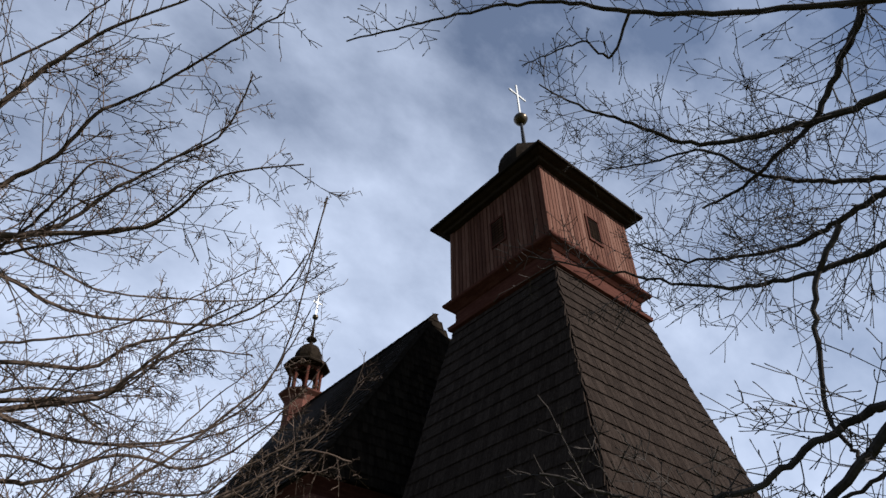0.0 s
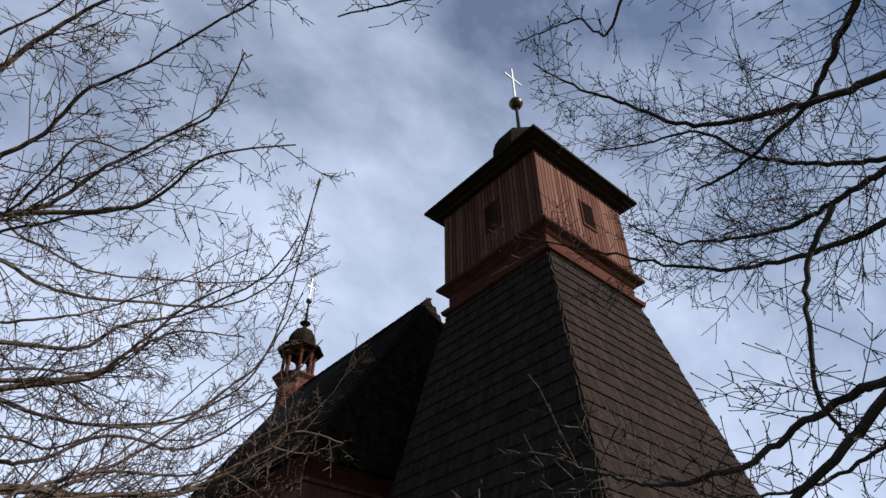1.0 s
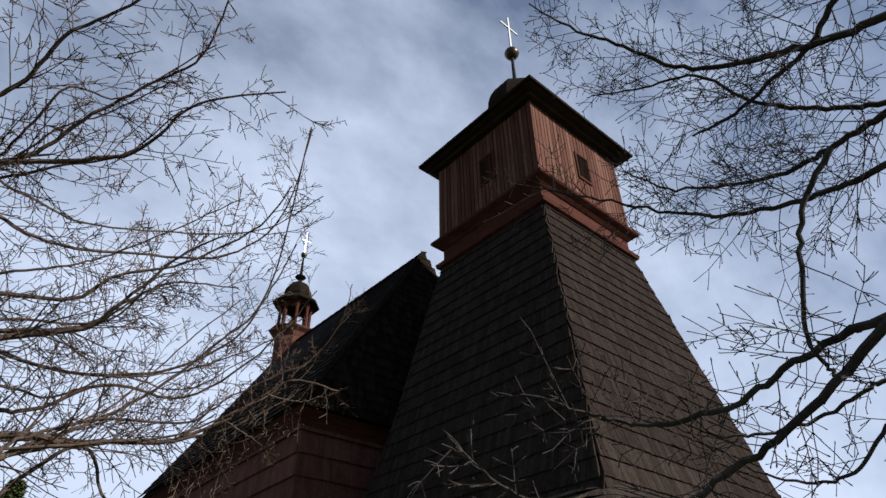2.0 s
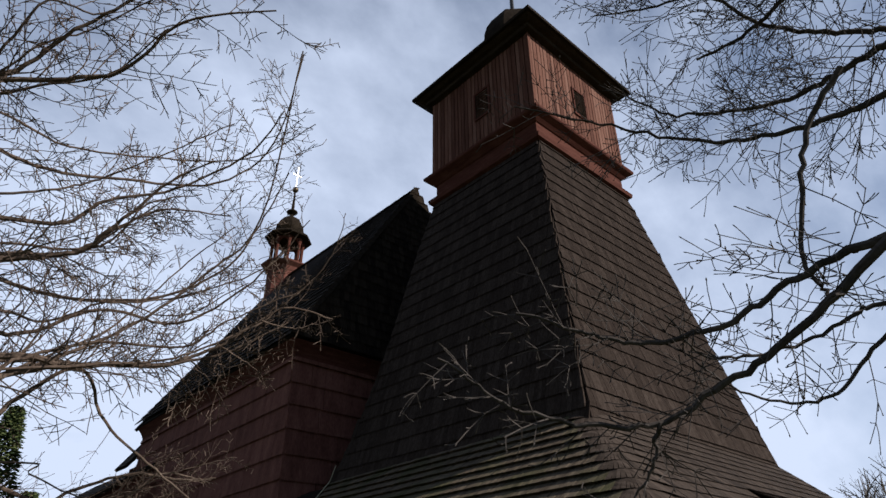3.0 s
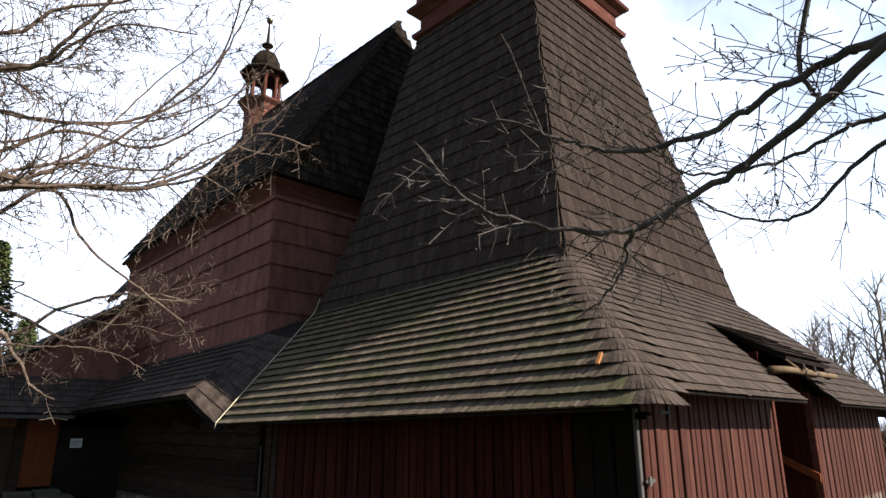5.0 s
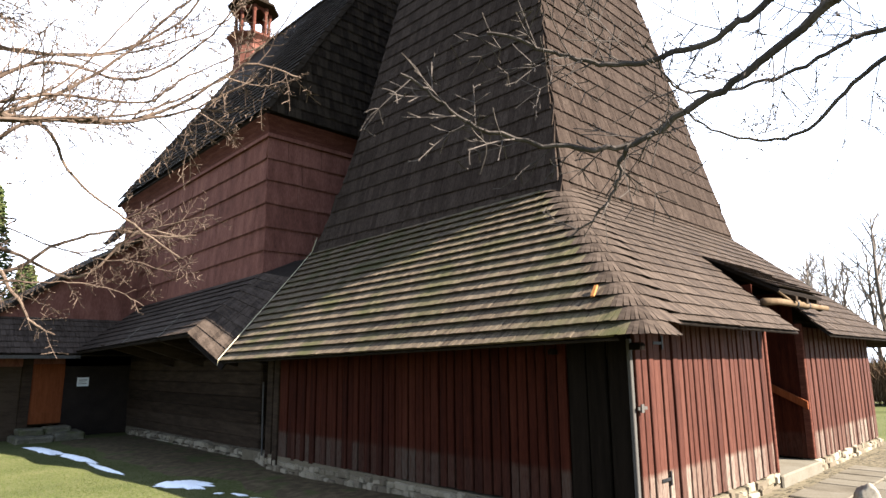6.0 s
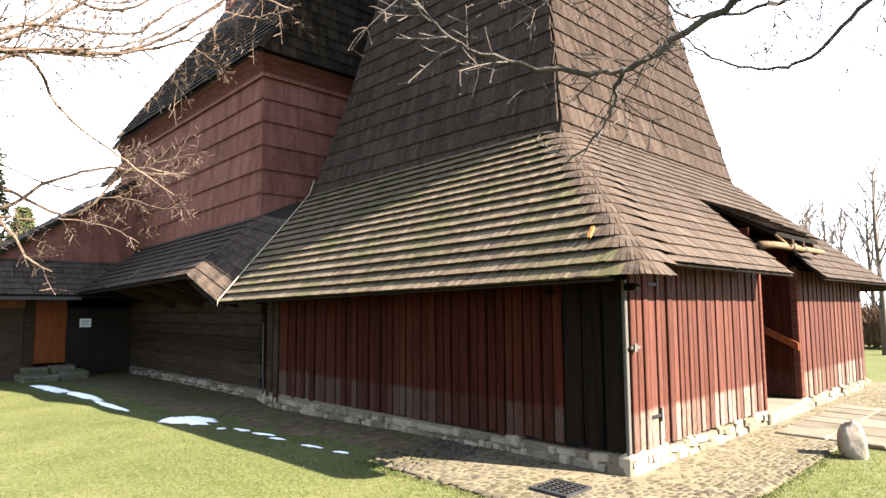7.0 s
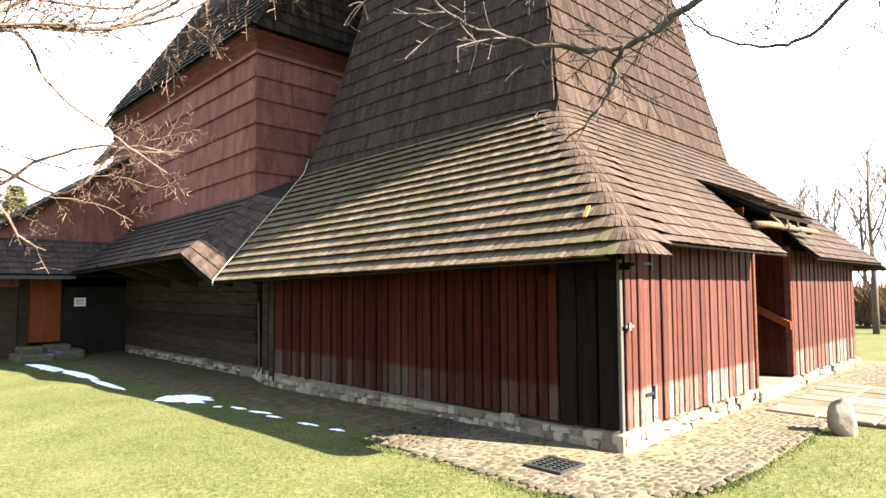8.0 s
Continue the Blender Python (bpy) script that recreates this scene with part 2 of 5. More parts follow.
# ---- mesh helpers ----
class Shape:
    """Collects vertices and faces of one mesh."""

    def __init__(self):
        self.v, self.f = [], []

    def add(self, verts, faces):
        k = len(self.v)
        self.v += [tuple(p) for p in verts]
        self.f += [tuple(i + k for i in f) for f in faces]
        return self

    def hexa(self, p):
        """Eight corners: four below, four above, both anticlockwise from over them."""
        return self.add(p, [(3, 2, 1, 0), (4, 5, 6, 7), (0, 1, 5, 4), (1, 2, 6, 5), (2, 3, 7, 6), (3, 0, 4, 7)])

    def box(self, x0, x1, y0, y1, z0, z1, chamfer=0.0):
        c = chamfer
        if not c:
            return self.hexa([(x0, y0, z0), (x1, y0, z0), (x1, y1, z0), (x0, y1, z0), (x0, y0, z1), (x1, y0, z1), (x1, y1, z1), (x0, y1, z1)])
        ring = [(x0 + c, y0), (x1 - c, y0), (x1, y0 + c), (x1, y1 - c), (x1 - c, y1), (x0 + c, y1), (x0, y1 - c), (x0, y0 + c)]
        mx, my = (x0 + x1) / 2, (y0 + y1) / 2
        top = [(mx + (x - mx) * (1 - 2 * c / (x1 - x0)), my + (y - my) * (1 - 2 * c / (y1 - y0)), z1) for x, y in ring]
        v = [(x, y, z0) for x, y in ring] + [(x, y, z1 - c) for x, y in ring] + top
        f = [tuple(range(7, -1, -1)), tuple(range(16, 24))]
        for r in (0, 8):
            f += [(r + i, r + (i + 1) % 8, r + 8 + (i + 1) % 8, r + 8 + i) for i in range(8)]
        return self.add(v, f)

    def slab(self, corners, thick):
        """A plate: its upper corners anticlockwise from over it, and its thickness downwards along the normal."""
        p = [Vector(c) for c in corners]
        n = (p[1] - p[0]).cross(p[-1] - p[0]).normalized() * thick
        if n.z < 0:
            p, n = p[::-1], -n
        k = len(p)
        return self.add([q - n for q in p] + p, [tuple(range(k - 1, -1, -1)), tuple(range(k, 2 * k))] + [(i, (i + 1) % k, k + (i + 1) % k, k + i) for i in range(k)])

    def tube(self, points, radii, sides=6):
        pts = [Vector(p) for p in points]
        verts, faces = [], []
        for i, p in enumerate(pts):
            d = (pts[min(i + 1, len(pts) - 1)] - pts[max(i - 1, 0)]).normalized()
            a = d.cross(Vector((0.31, 0.17, 0.93))).normalized()
            b = d.cross(a)
            for s in range(sides):
                w = 2 * math.pi * s / sides
                verts.append(p + (a * math.cos(w) + b * math.sin(w)) * radii[i])
        for i in range(len(pts) - 1):
            for s in range(sides):
                q = (s + 1) % sides
                faces.append((i * sides + s, i * sides + q, (i + 1) * sides + q, (i + 1) * sides + s))
        faces.append(tuple(range(sides - 1, -1, -1)))
        faces.append(tuple((len(pts) - 1) * sides + s for s in range(sides)))
        return self.add(verts, faces)

    def lathe(self, cx, cy, profile, sides=8, turn=0.0):
        """Rings of (radius, z) round an upright axis."""
        verts, faces = [], []
        for r, z in profile:
            for s in range(sides):
                w = turn + 2 * math.pi * s / sides
                verts.append((cx + r * math.cos(w), cy + r * math.sin(w), z))
        for i in range(len(profile) - 1):
            for s in range(sides):
                q = (s + 1) % sides
                faces.append((i * sides + s, i * sides + q, (i + 1) * sides + q, (i + 1) * sides + s))
        faces.append(tuple(range(sides - 1, -1, -1)))
        faces.append(tuple((len(profile) - 1) * sides + s for s in range(sides)))
        return self.add(verts, faces)

    def mesh(self, name, mat, smooth=False):
        m = bpy.data.meshes.new(name)
        m.from_pydata(self.v, [], self.f)
        m.materials.append(mat)
        if smooth:
            m.polygons.foreach_set("use_smooth", [True] * len(m.polygons))
        m.update()
        return m


def part(name, shape, mat, parent=None, label="", smooth=False):
    """One mesh object, under a thing or a part."""
    ob = new(name, shape.mesh(name, mat, smooth))
    ob.parent = parent
    if label:
        ob["label"] = label
    return ob


def thing(name, label, category, group="", at=(0, 0, 0)):
    ob = new(name)
    ob.empty_display_size = 0.3
    ob.location = at
    return tagged(ob, label, category, group)


def unit_piece(name, mat, seed, fill=0.96):
    """A split shingle of unit size: x across, y up the slope, z out; thicker at its butt."""
    rnd = random.Random(seed)
    j = [rnd.uniform(-0.04, 0.04) for _ in range(4)]
    s = Shape().hexa([(0.01, 0.12, 0), (fill, 0.12, 0), (fill, 1, 0), (0.01, 1, 0),
                      (0.01, j[0] * 0.4, 1), (fill, j[1] * 0.4, 1), (fill, 1, 0.35), (0.01, 1, 0.35)])
    return s.mesh(name, mat)


PIECES = {}


def shingles(roof, mat, eave, along, up, length, lo, hi, course, width, thick=0.03, near=None, limit=300, fan=None, seed=1, lap=1.3, skip=None, name="shingle", rag=0.005, levels=None, mitre=True, lift=0.45):
    """Courses of split shingles on a slope. eave: a point; along, up: unit directions; lo(v), hi(v): reach along at v metres up; near(u, v): the ones set singly."""
    rnd = random.Random(seed)
    e, a, b = Vector(eave), Vector(along).normalized(), Vector(up).normalized()
    n = a.cross(b).normalized()
    rest, single = Shape(), 0
    if near and mat.name not in PIECES:
        PIECES[mat.name] = [unit_piece(name, mat, 40 + i, 1 - min(0.05, 0.003 / width)) for i in range(6)]
    v, rows = 0.0, []
    while v < length - 0.02:
        rows.append(v)
        c = course * rnd.uniform(0.96, 1.04)
        if levels and len(rows) < len(levels):
            c = levels[len(rows)] - v
        u, end = lo(v) + rnd.uniform(-width, 0), hi(v)
        sag = rnd.uniform(0, 6)
        while u < end:
            w = width * rnd.uniform(0.6, 1.45)
            if fan:
                w *= 1 - 0.4 * min(1, abs(fan(u, v)) / 0.5)
            u0, u1 = max(u, lo(v)), min(u + w, end)
            if u1 - u0 > 0.02 and not (skip and skip((u0 + u1) / 2, v)):
                vv = v + rnd.uniform(-rag, rag) + min(rag, 0.012) * math.sin(u * 1.3 + sag) - (rnd.random() < 0.04) * 2.5 * rag
                ln = min(c * lap, length - v + 0.05)
                turn = (fan(u, v) if fan else 0.0) + rnd.uniform(-1.6, 1.6) * rag
                aa, bb = a * math.cos(turn) + b * math.sin(turn), b * math.cos(turn) - a * math.sin(turn)
                t = thick * (1 + rnd.uniform(-20, 20) * rag)
                o = e + a * u0 + b * vv + n * 0.012
                tilt = (bb - n * (t * lift / ln)).normalized()
                nn = aa.cross(tilt)
                o = o + n * t * lift
                x0 = lo(v + ln) - lo(v) if mitre and u0 == lo(v) else 0.0
                x1 = hi(v + ln) - hi(v) if mitre and u1 == end else 0.0
                if near and single < limit and near(u0, v) and not x0 and not x1:
                    ob = bpy.data.objects.new(name, PIECES[mat.name][rnd.randrange(6)])
                    scene.collection.objects.link(ob)
                    ob.matrix_world = Matrix.Translation(o) @ Matrix((aa * (u1 - u0), tilt * ln, nn * t)).transposed().to_4x4()
                    ob.parent = roof
                    single += 1
                else:
                    x, y, z = aa * (u1 - u0 - 0.004), tilt * ln, nn * t
                    k = y * rnd.uniform(-2.5, 2.5) * rag
                    cut = y * 0.12
                    q0, q1 = y + a * x0, x + y + a * min(x1, 0.0 if x1 < 0 else x1)
                    if (q1 - q0).dot(a) < 0.005:
                        q1 = q0 + a * 0.005
                    rest.hexa([o + cut, o + x + k + cut, o + q1, o + q0, o + z, o + x + z + k, o + q1 + z * 0.4, o + q0 + z * 0.4])
            u += w
        v += c
    if rest.v:
        tagged(part(name + "_cladding", rest, mat, roof), kind="stuff")
    return rows

# ---- the church ----
CX, CY = 4.714, 4.926           # the tower's axis
BREAK, BREAK_Z = 3.103, 4.204   # half width and height where the skirt roof meets the shaft
SHAFT, SHAFT_Z = 1.70, 10.83    # half width and height of the shaft's top
WALL_W = 2 * CX                 # the skirt walls run from 0 to here
SIDE_EAVE, FRONT_EAVE = -0.78, -0.487
SIDE_Z, SIDE_END, SIDE_END_Z = 1.852, 7.4, 1.704   # the side eave's near height, far end and its height
DOOR_L, DOOR_R = 3.648, 5.301
XN, YN = 0.802, 8.973           # the nave's front corner
NAVE_R = 2 * CX - XN
NAVE_END = 18.4
EAVE_X, EAVE_Z = XN - 0.27, 7.19
FALL = 0.027                    # the nave's eaves and courses sink by this much a metre
RIDGE_Y, RIDGE_Z = 9.533, 13.64


def ground_z(x, y):
    """The lawn falls a little along the church."""
    def step(v, a, b):
        k = min(1, max(0, (v - a) / (b - a)))
        return k * k * (3 - 2 * k)
    return -0.08 * step(y, 1.5, 6.6) - 0.11 * step(y, 6.6, 9.5)


church = thing("church", "old timber church with shingled roofs and a tapering tower", "church")

# tower shaft: a solid core under the shingles
s = Shape()
s.lathe(CX, CY, [((BREAK - 0.24) * math.sqrt(2), BREAK_Z - 0.4), ((SHAFT - 0.05) * math.sqrt(2), SHAFT_Z)], 4, math.pi / 4)
tower_shaft = part("tower_shaft", s, M_DARK, church, "tapering tower shaft clad in brown split shingles")

# mouldings between shaft and belfry
def square_rings(profile):
    return Shape().lathe(CX, CY, [(h * math.sqrt(2), z) for h, z in profile], 4, math.pi / 4)

part("lower_moulding", square_rings([(1.7, 10.74), (1.83, 10.8), (1.85, 10.9), (1.74, 10.98), (1.70, 11.06)]), M_TRIM, church, "red-brown moulded timber ledge")
part("frieze", square_rings([(1.69, 11.04), (1.69, 11.34), (1.72, 11.4)]), M_TRIM, church, "red-brown boarded frieze")
part("belfry_ledge", square_rings([(1.72, 11.36), (1.80, 11.44), (1.92, 11.53), (1.94, 11.56), (1.94, 11.62), (1.80, 11.72), (1.76, 11.76)]), M_TRIM, church, "projecting moulded ledge under the belfry")

# belfry
belfry = part("belfry", square_rings([(1.70, 11.7), (1.70, 14.2)]), M_DARK, church, "square belfry clad in upright boards")
HB = 1.72
rnd = random.Random(5)
for face in range(4):
    turn = Matrix.Translation((CX, CY, 0)) @ Matrix.Rotation(-math.pi / 2 * face, 4, "Z")
    u = -HB
    while u < HB - 0.01:
        w = min(rnd.uniform(0.12, 0.15), HB - u)
        ob = part("board", Shape().box(u + 0.006, u + w - 0.018, -HB - 0.03 - rnd.uniform(0, 0.01), -HB + 0.02, 11.74, 14.24), M_BOARD_UP, belfry)
        ob.matrix_world = turn
        u += w
    for k in (-HB,):
        ob = part("corner_board", Shape().box(k - 0.05, k + 0.05, -HB - 0.05, -HB + 0.04, 11.72, 14.22), M_BOARD_UP, belfry)
        ob.matrix_world = turn
    louver = part("louvre_window", Shape().box(-0.14, -0.09, -HB - 0.07, -HB + 0.02, 12.5, 13.42).box(0.36, 0.41, -HB - 0.07, -HB + 0.02, 12.5, 13.42)
                  .box(-0.09, 0.36, -HB - 0.07, -HB + 0.02, 13.36, 13.42).box(-0.09, 0.36, -HB - 0.07, -HB + 0.02, 12.5, 12.56)
                  .box(-0.09, 0.36, -HB - 0.028, -HB + 0.02, 12.56, 13.36), M_TRIM, belfry, "small louvred sound opening in a dark frame")
    louver.matrix_world = turn
    for i in range(8):
        z = 12.58 + i * 0.098
        sl = Shape().hexa([(-0.09, -HB - 0.068, z), (0.36, -HB - 0.068, z), (0.36, -HB - 0.032, z + 0.06), (-0.09, -HB - 0.032, z + 0.06),
                           (-0.09, -HB - 0.068, z + 0.02), (0.36, -HB - 0.068, z + 0.02), (0.36, -HB - 0.032, z + 0.08), (-0.09, -HB - 0.032, z + 0.08)])
        ob = part("slat", sl, M_LOG, louver)

# belfry roof: boxed eaves, a flared hip and an octagonal cap
HE = 2.191
part("eaves_box", square_rings([(1.74, 14.16), (1.9, 14.2), (1.93, 14.28), (2.02, 14.3), (2.12, 14.36)]), M_LOG, church, "dark boxed eaves under the belfry roof")
belfry_roof = part("belfry_roof", square_rings([(HE - 0.02, 14.36), (HE, 14.37), (HE, 14.46), (1.95, 14.68), (1.6, 15.1), (1.3, 15.6), (1.1, 16.1)]), M_SHINGLE_DARK, church, "dark flared hipped roof of the belfry")
part("cap_dome", Shape().lathe(CX, CY, [(1.0, 16.05), (1.04, 16.3), (1.02, 16.6), (0.93, 16.95), (0.76, 17.3), (0.5, 17.58), (0.2, 17.75), (0.08, 17.95)], 8, math.pi / 8), M_SHINGLE_DARK, church, "dark shingled octagonal dome")
finial = part("finial", Shape().tube([(CX, CY, 17.6), (CX, CY, 19.3)], [0.075, 0.05], 8), M_IRON, church, "iron pole with a ball and a cross")
part("ball", Shape().lathe(CX, CY, [(0.06, 19.2), (0.17, 19.26), (0.235, 19.38), (0.25, 19.44), (0.235, 19.5), (0.17, 19.62), (0.05, 19.68)], 16), M_BALL, finial, "dull brass ball", True)
part("cross", Shape().box(CX - 0.035, CX + 0.035, CY - 0.02, CY + 0.02, 19.6, 21.5).box(CX - 0.42, CX - 0.036, CY - 0.018, CY + 0.018, 20.85, 20.93)
     .box(CX + 0.036, CX + 0.42, CY - 0.018, CY + 0.018, 20.85, 20.93), M_GILT, finial, "pale metal cross")

# nave: walls, roofs
nave_wall = part("nave_wall", Shape().box(XN + 0.03, NAVE_R - 0.03, YN + 0.03, NAVE_END, -0.3, 6.9), M_LOG, church, "nave wall, hewn logs below and red-brown courses above")
s = Shape()
el, er, ef = EAVE_X, 2 * CX - EAVE_X, YN - 0.27
EAVE_FAR = EAVE_Z - FALL * (NAVE_END + 0.3 - ef)
s.slab([(el, ef, EAVE_Z), (CX, RIDGE_Y, RIDGE_Z), (CX, NAVE_END + 0.3, RIDGE_Z), (el, NAVE_END + 0.3, EAVE_FAR)][::-1], 0.1)
s.slab([(er, ef, EAVE_Z), (er, NAVE_END + 0.3, EAVE_Z), (CX, NAVE_END + 0.3, RIDGE_Z), (CX, RIDGE_Y, RIDGE_Z)][::-1], 0.1)
s.slab([(el, ef, EAVE_Z), (er, ef, EAVE_Z), (CX, RIDGE_Y, RIDGE_Z)], 0.1)
nave_roof = part("nave_roof", s, M_DARK, church, "steep dark shingled nave roof with a hipped front")
part("gable", Shape().slab([(XN, NAVE_END, 6.8), (CX, NAVE_END, RIDGE_Z - 0.3), (NAVE_R, NAVE_END, 6.8)], 0.1), M_BAND, church, "boarded gable behind the nave")
# cove under the eaves, in three curved steps
s = Shape()
fe = FALL * (NAVE_END - YN)
for k in range(5):
    o, z = 0.03 + 0.22 * (k / 4) ** 1.8, 6.78 + 0.36 * k / 4
    s.v += [(XN - o, NAVE_END, z - fe), (XN - o, YN - o, z), (NAVE_R, YN - o, z), (NAVE_R, YN + 0.1, z), (XN + 0.1, YN + 0.1, z), (XN + 0.1, NAVE_END, z - fe)]
for k in range(4):
    s.f += [(k * 6 + i, k * 6 + (i + 1) % 6, k * 6 + 6 + (i + 1) % 6, k * 6 + 6 + i) for i in range(6)]
s.f += [(4, 3, 2, 1), (5, 4, 1, 0), (25, 26, 27, 28), (24, 25, 28, 29)]
part("eaves_cove", s, M_TRIM, church, "red-brown boarded cove under the nave eaves")
s = Shape().hexa([(XN - 0.075, YN - 0.075, 6.7), (XN, YN - 0.075, 6.7), (XN, NAVE_END, 6.7 - fe), (XN - 0.075, NAVE_END, 6.7 - fe),
                  (XN - 0.06, YN - 0.06, 6.79), (XN, YN - 0.06, 6.79), (XN, NAVE_END, 6.79 - fe), (XN - 0.06, NAVE_END, 6.79 - fe)])
s.box(XN, NAVE_R, YN - 0.075, YN, 6.7, 6.79)
part("cove_moulding", s, M_BAND, church, "red-brown moulding under the cove")

# skirt roof along the nave
SK_X, SK_Y, SK_Z, SK_END = -0.95, 8.45, 2.25, 16.0
HIP_TOP = Vector((0.76, 8.95, 3.62))
PALE = ((-3.62, 0, 3), (-1.5, 0, 4))   # columns of pale sun slivers: place along the eave, first course, count
KICK, VALLEY, VALLEY_TOP = Vector((SK_X, SK_Y, SK_Z)), Vector((-0.79, 7.38, 1.71)), Vector((0.96, 8.0, 3.42))
SK_DROP = FALL * (SK_END - SK_Y)
s = Shape()
s.slab([KICK, HIP_TOP, (HIP_TOP.x, SK_END, HIP_TOP.z - SK_DROP), (SK_X, SK_END, SK_Z - SK_DROP)][::-1], 0.05)
under = Vector((0.05, 0.08, -0.1))
s.slab([KICK + under, VALLEY + under, VALLEY_TOP + under], 0.03)
s.slab([KICK + under, VALLEY_TOP + under, HIP_TOP + under], 0.03)
s.slab([HIP_TOP, VALLEY_TOP, (1.5, 8.3, 3.95), (1.5, 9.0, 3.95)], 0.04)
nave_skirt = part("nave_skirt_roof", s, M_DARK, church, "low shingled skirt roof along the nave")

# logs of the lower nave wall, and the eave brackets
for i in range(11):
    z = -0.05 + i * 0.27
    jut = 0.14 + 0.05 * (i % 2)
    part("log", Shape().box(XN - 0.03 - 0.01 * (i % 3), XN + 0.12, YN - jut, SK_END + 1.2, z, z + 0.262, 0.03), M_LOG, nave_wall)
for i, y in enumerate((8.35, 9.9, 11.7, 13.5)):
    b = Shape().hexa([(-0.2, y, 1.95), (0.78, y, 1.65), (0.78, y + 0.16, 1.65), (-0.2, y + 0.16, 1.95), (-1.0, y, 2.2), (0.78, y, 2.35), (0.78, y + 0.16, 2.35), (-1.0, y + 0.16, 2.2)])
    part("bracket", b, M_LOG, nave_wall)

# roof turret on the nave ridge
TX, TY = CX, 18.12
turret = part("turret_base", Shape().lathe(TX, TY, [(0.68, 12.0), (0.66, 13.2), (0.68, 13.8), (0.78, 14.0), (0.95, 14.14), (0.98, 14.2), (0.86, 14.26), (0.72, 14.3)], 8, math.pi / 8), M_BAND, church, "octagonal shingled base of the ridge turret")
for i in range(8):
    w = math.pi / 8 + i * math.pi / 4
    x, y = TX + 0.62 * math.cos(w), TY + 0.62 * math.sin(w)
    part("post", Shape().lathe(x, y, [(0.09, 14.28), (0.075, 14.36), (0.07, 15.2), (0.1, 15.32), (0.1, 15.5)], 8), M_TRIM, turret)
    w2 = w + math.pi / 4
    x2, y2 = TX + 0.62 * math.cos(w2), TY + 0.62 * math.sin(w2)
    a, b = Vector((x, y, 0)), Vector((x2, y2, 0))
    arch = Shape()
    nrm = (b - a).cross(Vector((0, 0, 1))).normalized() * 0.03
    for k in range(6):
        t0, t1 = k / 6, (k + 1) / 6
        h0, h1 = 15.12 + 0.24 * math.sin(math.pi * t0), 15.12 + 0.24 * math.sin(math.pi * t1)
        p, q = a.lerp(b, t0), a.lerp(b, t1)
        up = lambda r, z, o: (r.x + o.x, r.y + o.y, z)
        arch.hexa([up(p, h0, nrm), up(q, h1, nrm), up(q, h1, -nrm), up(p, h0, -nrm), up(p, 15.5, nrm), up(q, 15.5, nrm), up(q, 15.5, -nrm), up(p, 15.5, -nrm)])
    part("arch", arch, M_TRIM, turret)
part("turret_roof", Shape().lathe(TX, TY, [(0.7, 15.45), (0.98, 15.5), (1.0, 15.56), (0.8, 15.72), (0.56, 15.84), (0.6, 16.0), (0.57, 16.25), (0.45, 16.5), (0.25, 16.66), (0.1, 16.72), (0.08, 16.85),
     (0.24, 16.98), (0.24, 17.03), (0.1, 17.12), (0.07, 17.2), (0.035, 18.1)], 8, math.pi / 8), M_SHINGLE_DARK, church, "small dark dome and spike of the ridge turret")
part("turret_ball", Shape().lathe(TX, TY, [(0.03, 18.06), (0.12, 18.14), (0.14, 18.22), (0.12, 18.3), (0.03, 18.36)], 12), M_BALL, church, "small dull ball", True)
part("turret_cross", Shape().box(TX - 0.018, TX + 0.018, TY - 0.02, TY + 0.02, 18.3, 19.5).box(TX - 0.22, TX - 0.02, TY - 0.018, TY + 0.018, 19.0, 19.05)
     .box(TX + 0.02, TX + 0.22, TY - 0.018, TY + 0.018, 19.0, 19.05), M_GILT, church, "pale metal cross")

# chancel behind the nave
part("chancel_wall", Shape().box(0.85, 8.5, NAVE_END + 0.1, 19.3, -0.3, 5.8), M_BAND, church, "lower red-brown chancel wall")
s = Shape()
s.slab([(0.45, NAVE_END + 0.1, 5.76), (0.45, 19.5, 5.76), (CX, 21.5, 11.4), (CX, NAVE_END + 0.1, 11.4)][::-1], 0.1)
s.slab([(8.95, NAVE_END + 0.1, 5.76), (CX, NAVE_END + 0.1, 11.4), (CX, 21.5, 11.4), (8.95, 19.5, 5.76)][::-1], 0.1)
part("chancel_roof", s, M_SHINGLE_DARK, church, "dark hipped chancel roof")

# lean-to wing beside the nave, with its own skirt roof and door
WY = 16.8
wing = Shape()
wing.add([(XN, WY, 1.7), (-4.6, WY, 1.7), (-4.6, WY, 1.71), (XN, WY, 5.5), (XN, 23, 1.7), (-4.6, 23, 1.7), (-4.6, 23, 1.71), (XN, 23, 5.5)],
         [(0, 1, 2, 3), (7, 6, 5, 4), (1, 5, 6, 2), (0, 3, 7, 4), (0, 4, 5, 1)])
part("wing_gable", wing, M_BAND, church, "red-brown boarded wall of the side wing")
part("wing_roof", Shape().slab([(XN + 0.1, WY - 0.18, 5.73), (XN + 0.1, 23, 5.73), (-4.8, 23, 1.68), (-4.8, WY - 0.18, 1.68)], 0.12), M_SHINGLE_DARK, church, "dark lean-to roof of the side wing")
WS_Y = 15.75
s = Shape().slab([(-6.5, WS_Y, 2.0), (XN, WS_Y, 2.0), (XN, WY, 2.98), (-6.5, WY, 2.98)], 0.06)
wing_skirt = part("wing_skirt_roof", s, M_DARK, church, "low shingled skirt roof of the side wing")
part("wing_fascia", Shape().box(-6.5, SK_X + 0.1, WS_Y + 0.01, WS_Y + 0.05, 1.9, 1.985), M_GREY, church, "grey eave board")
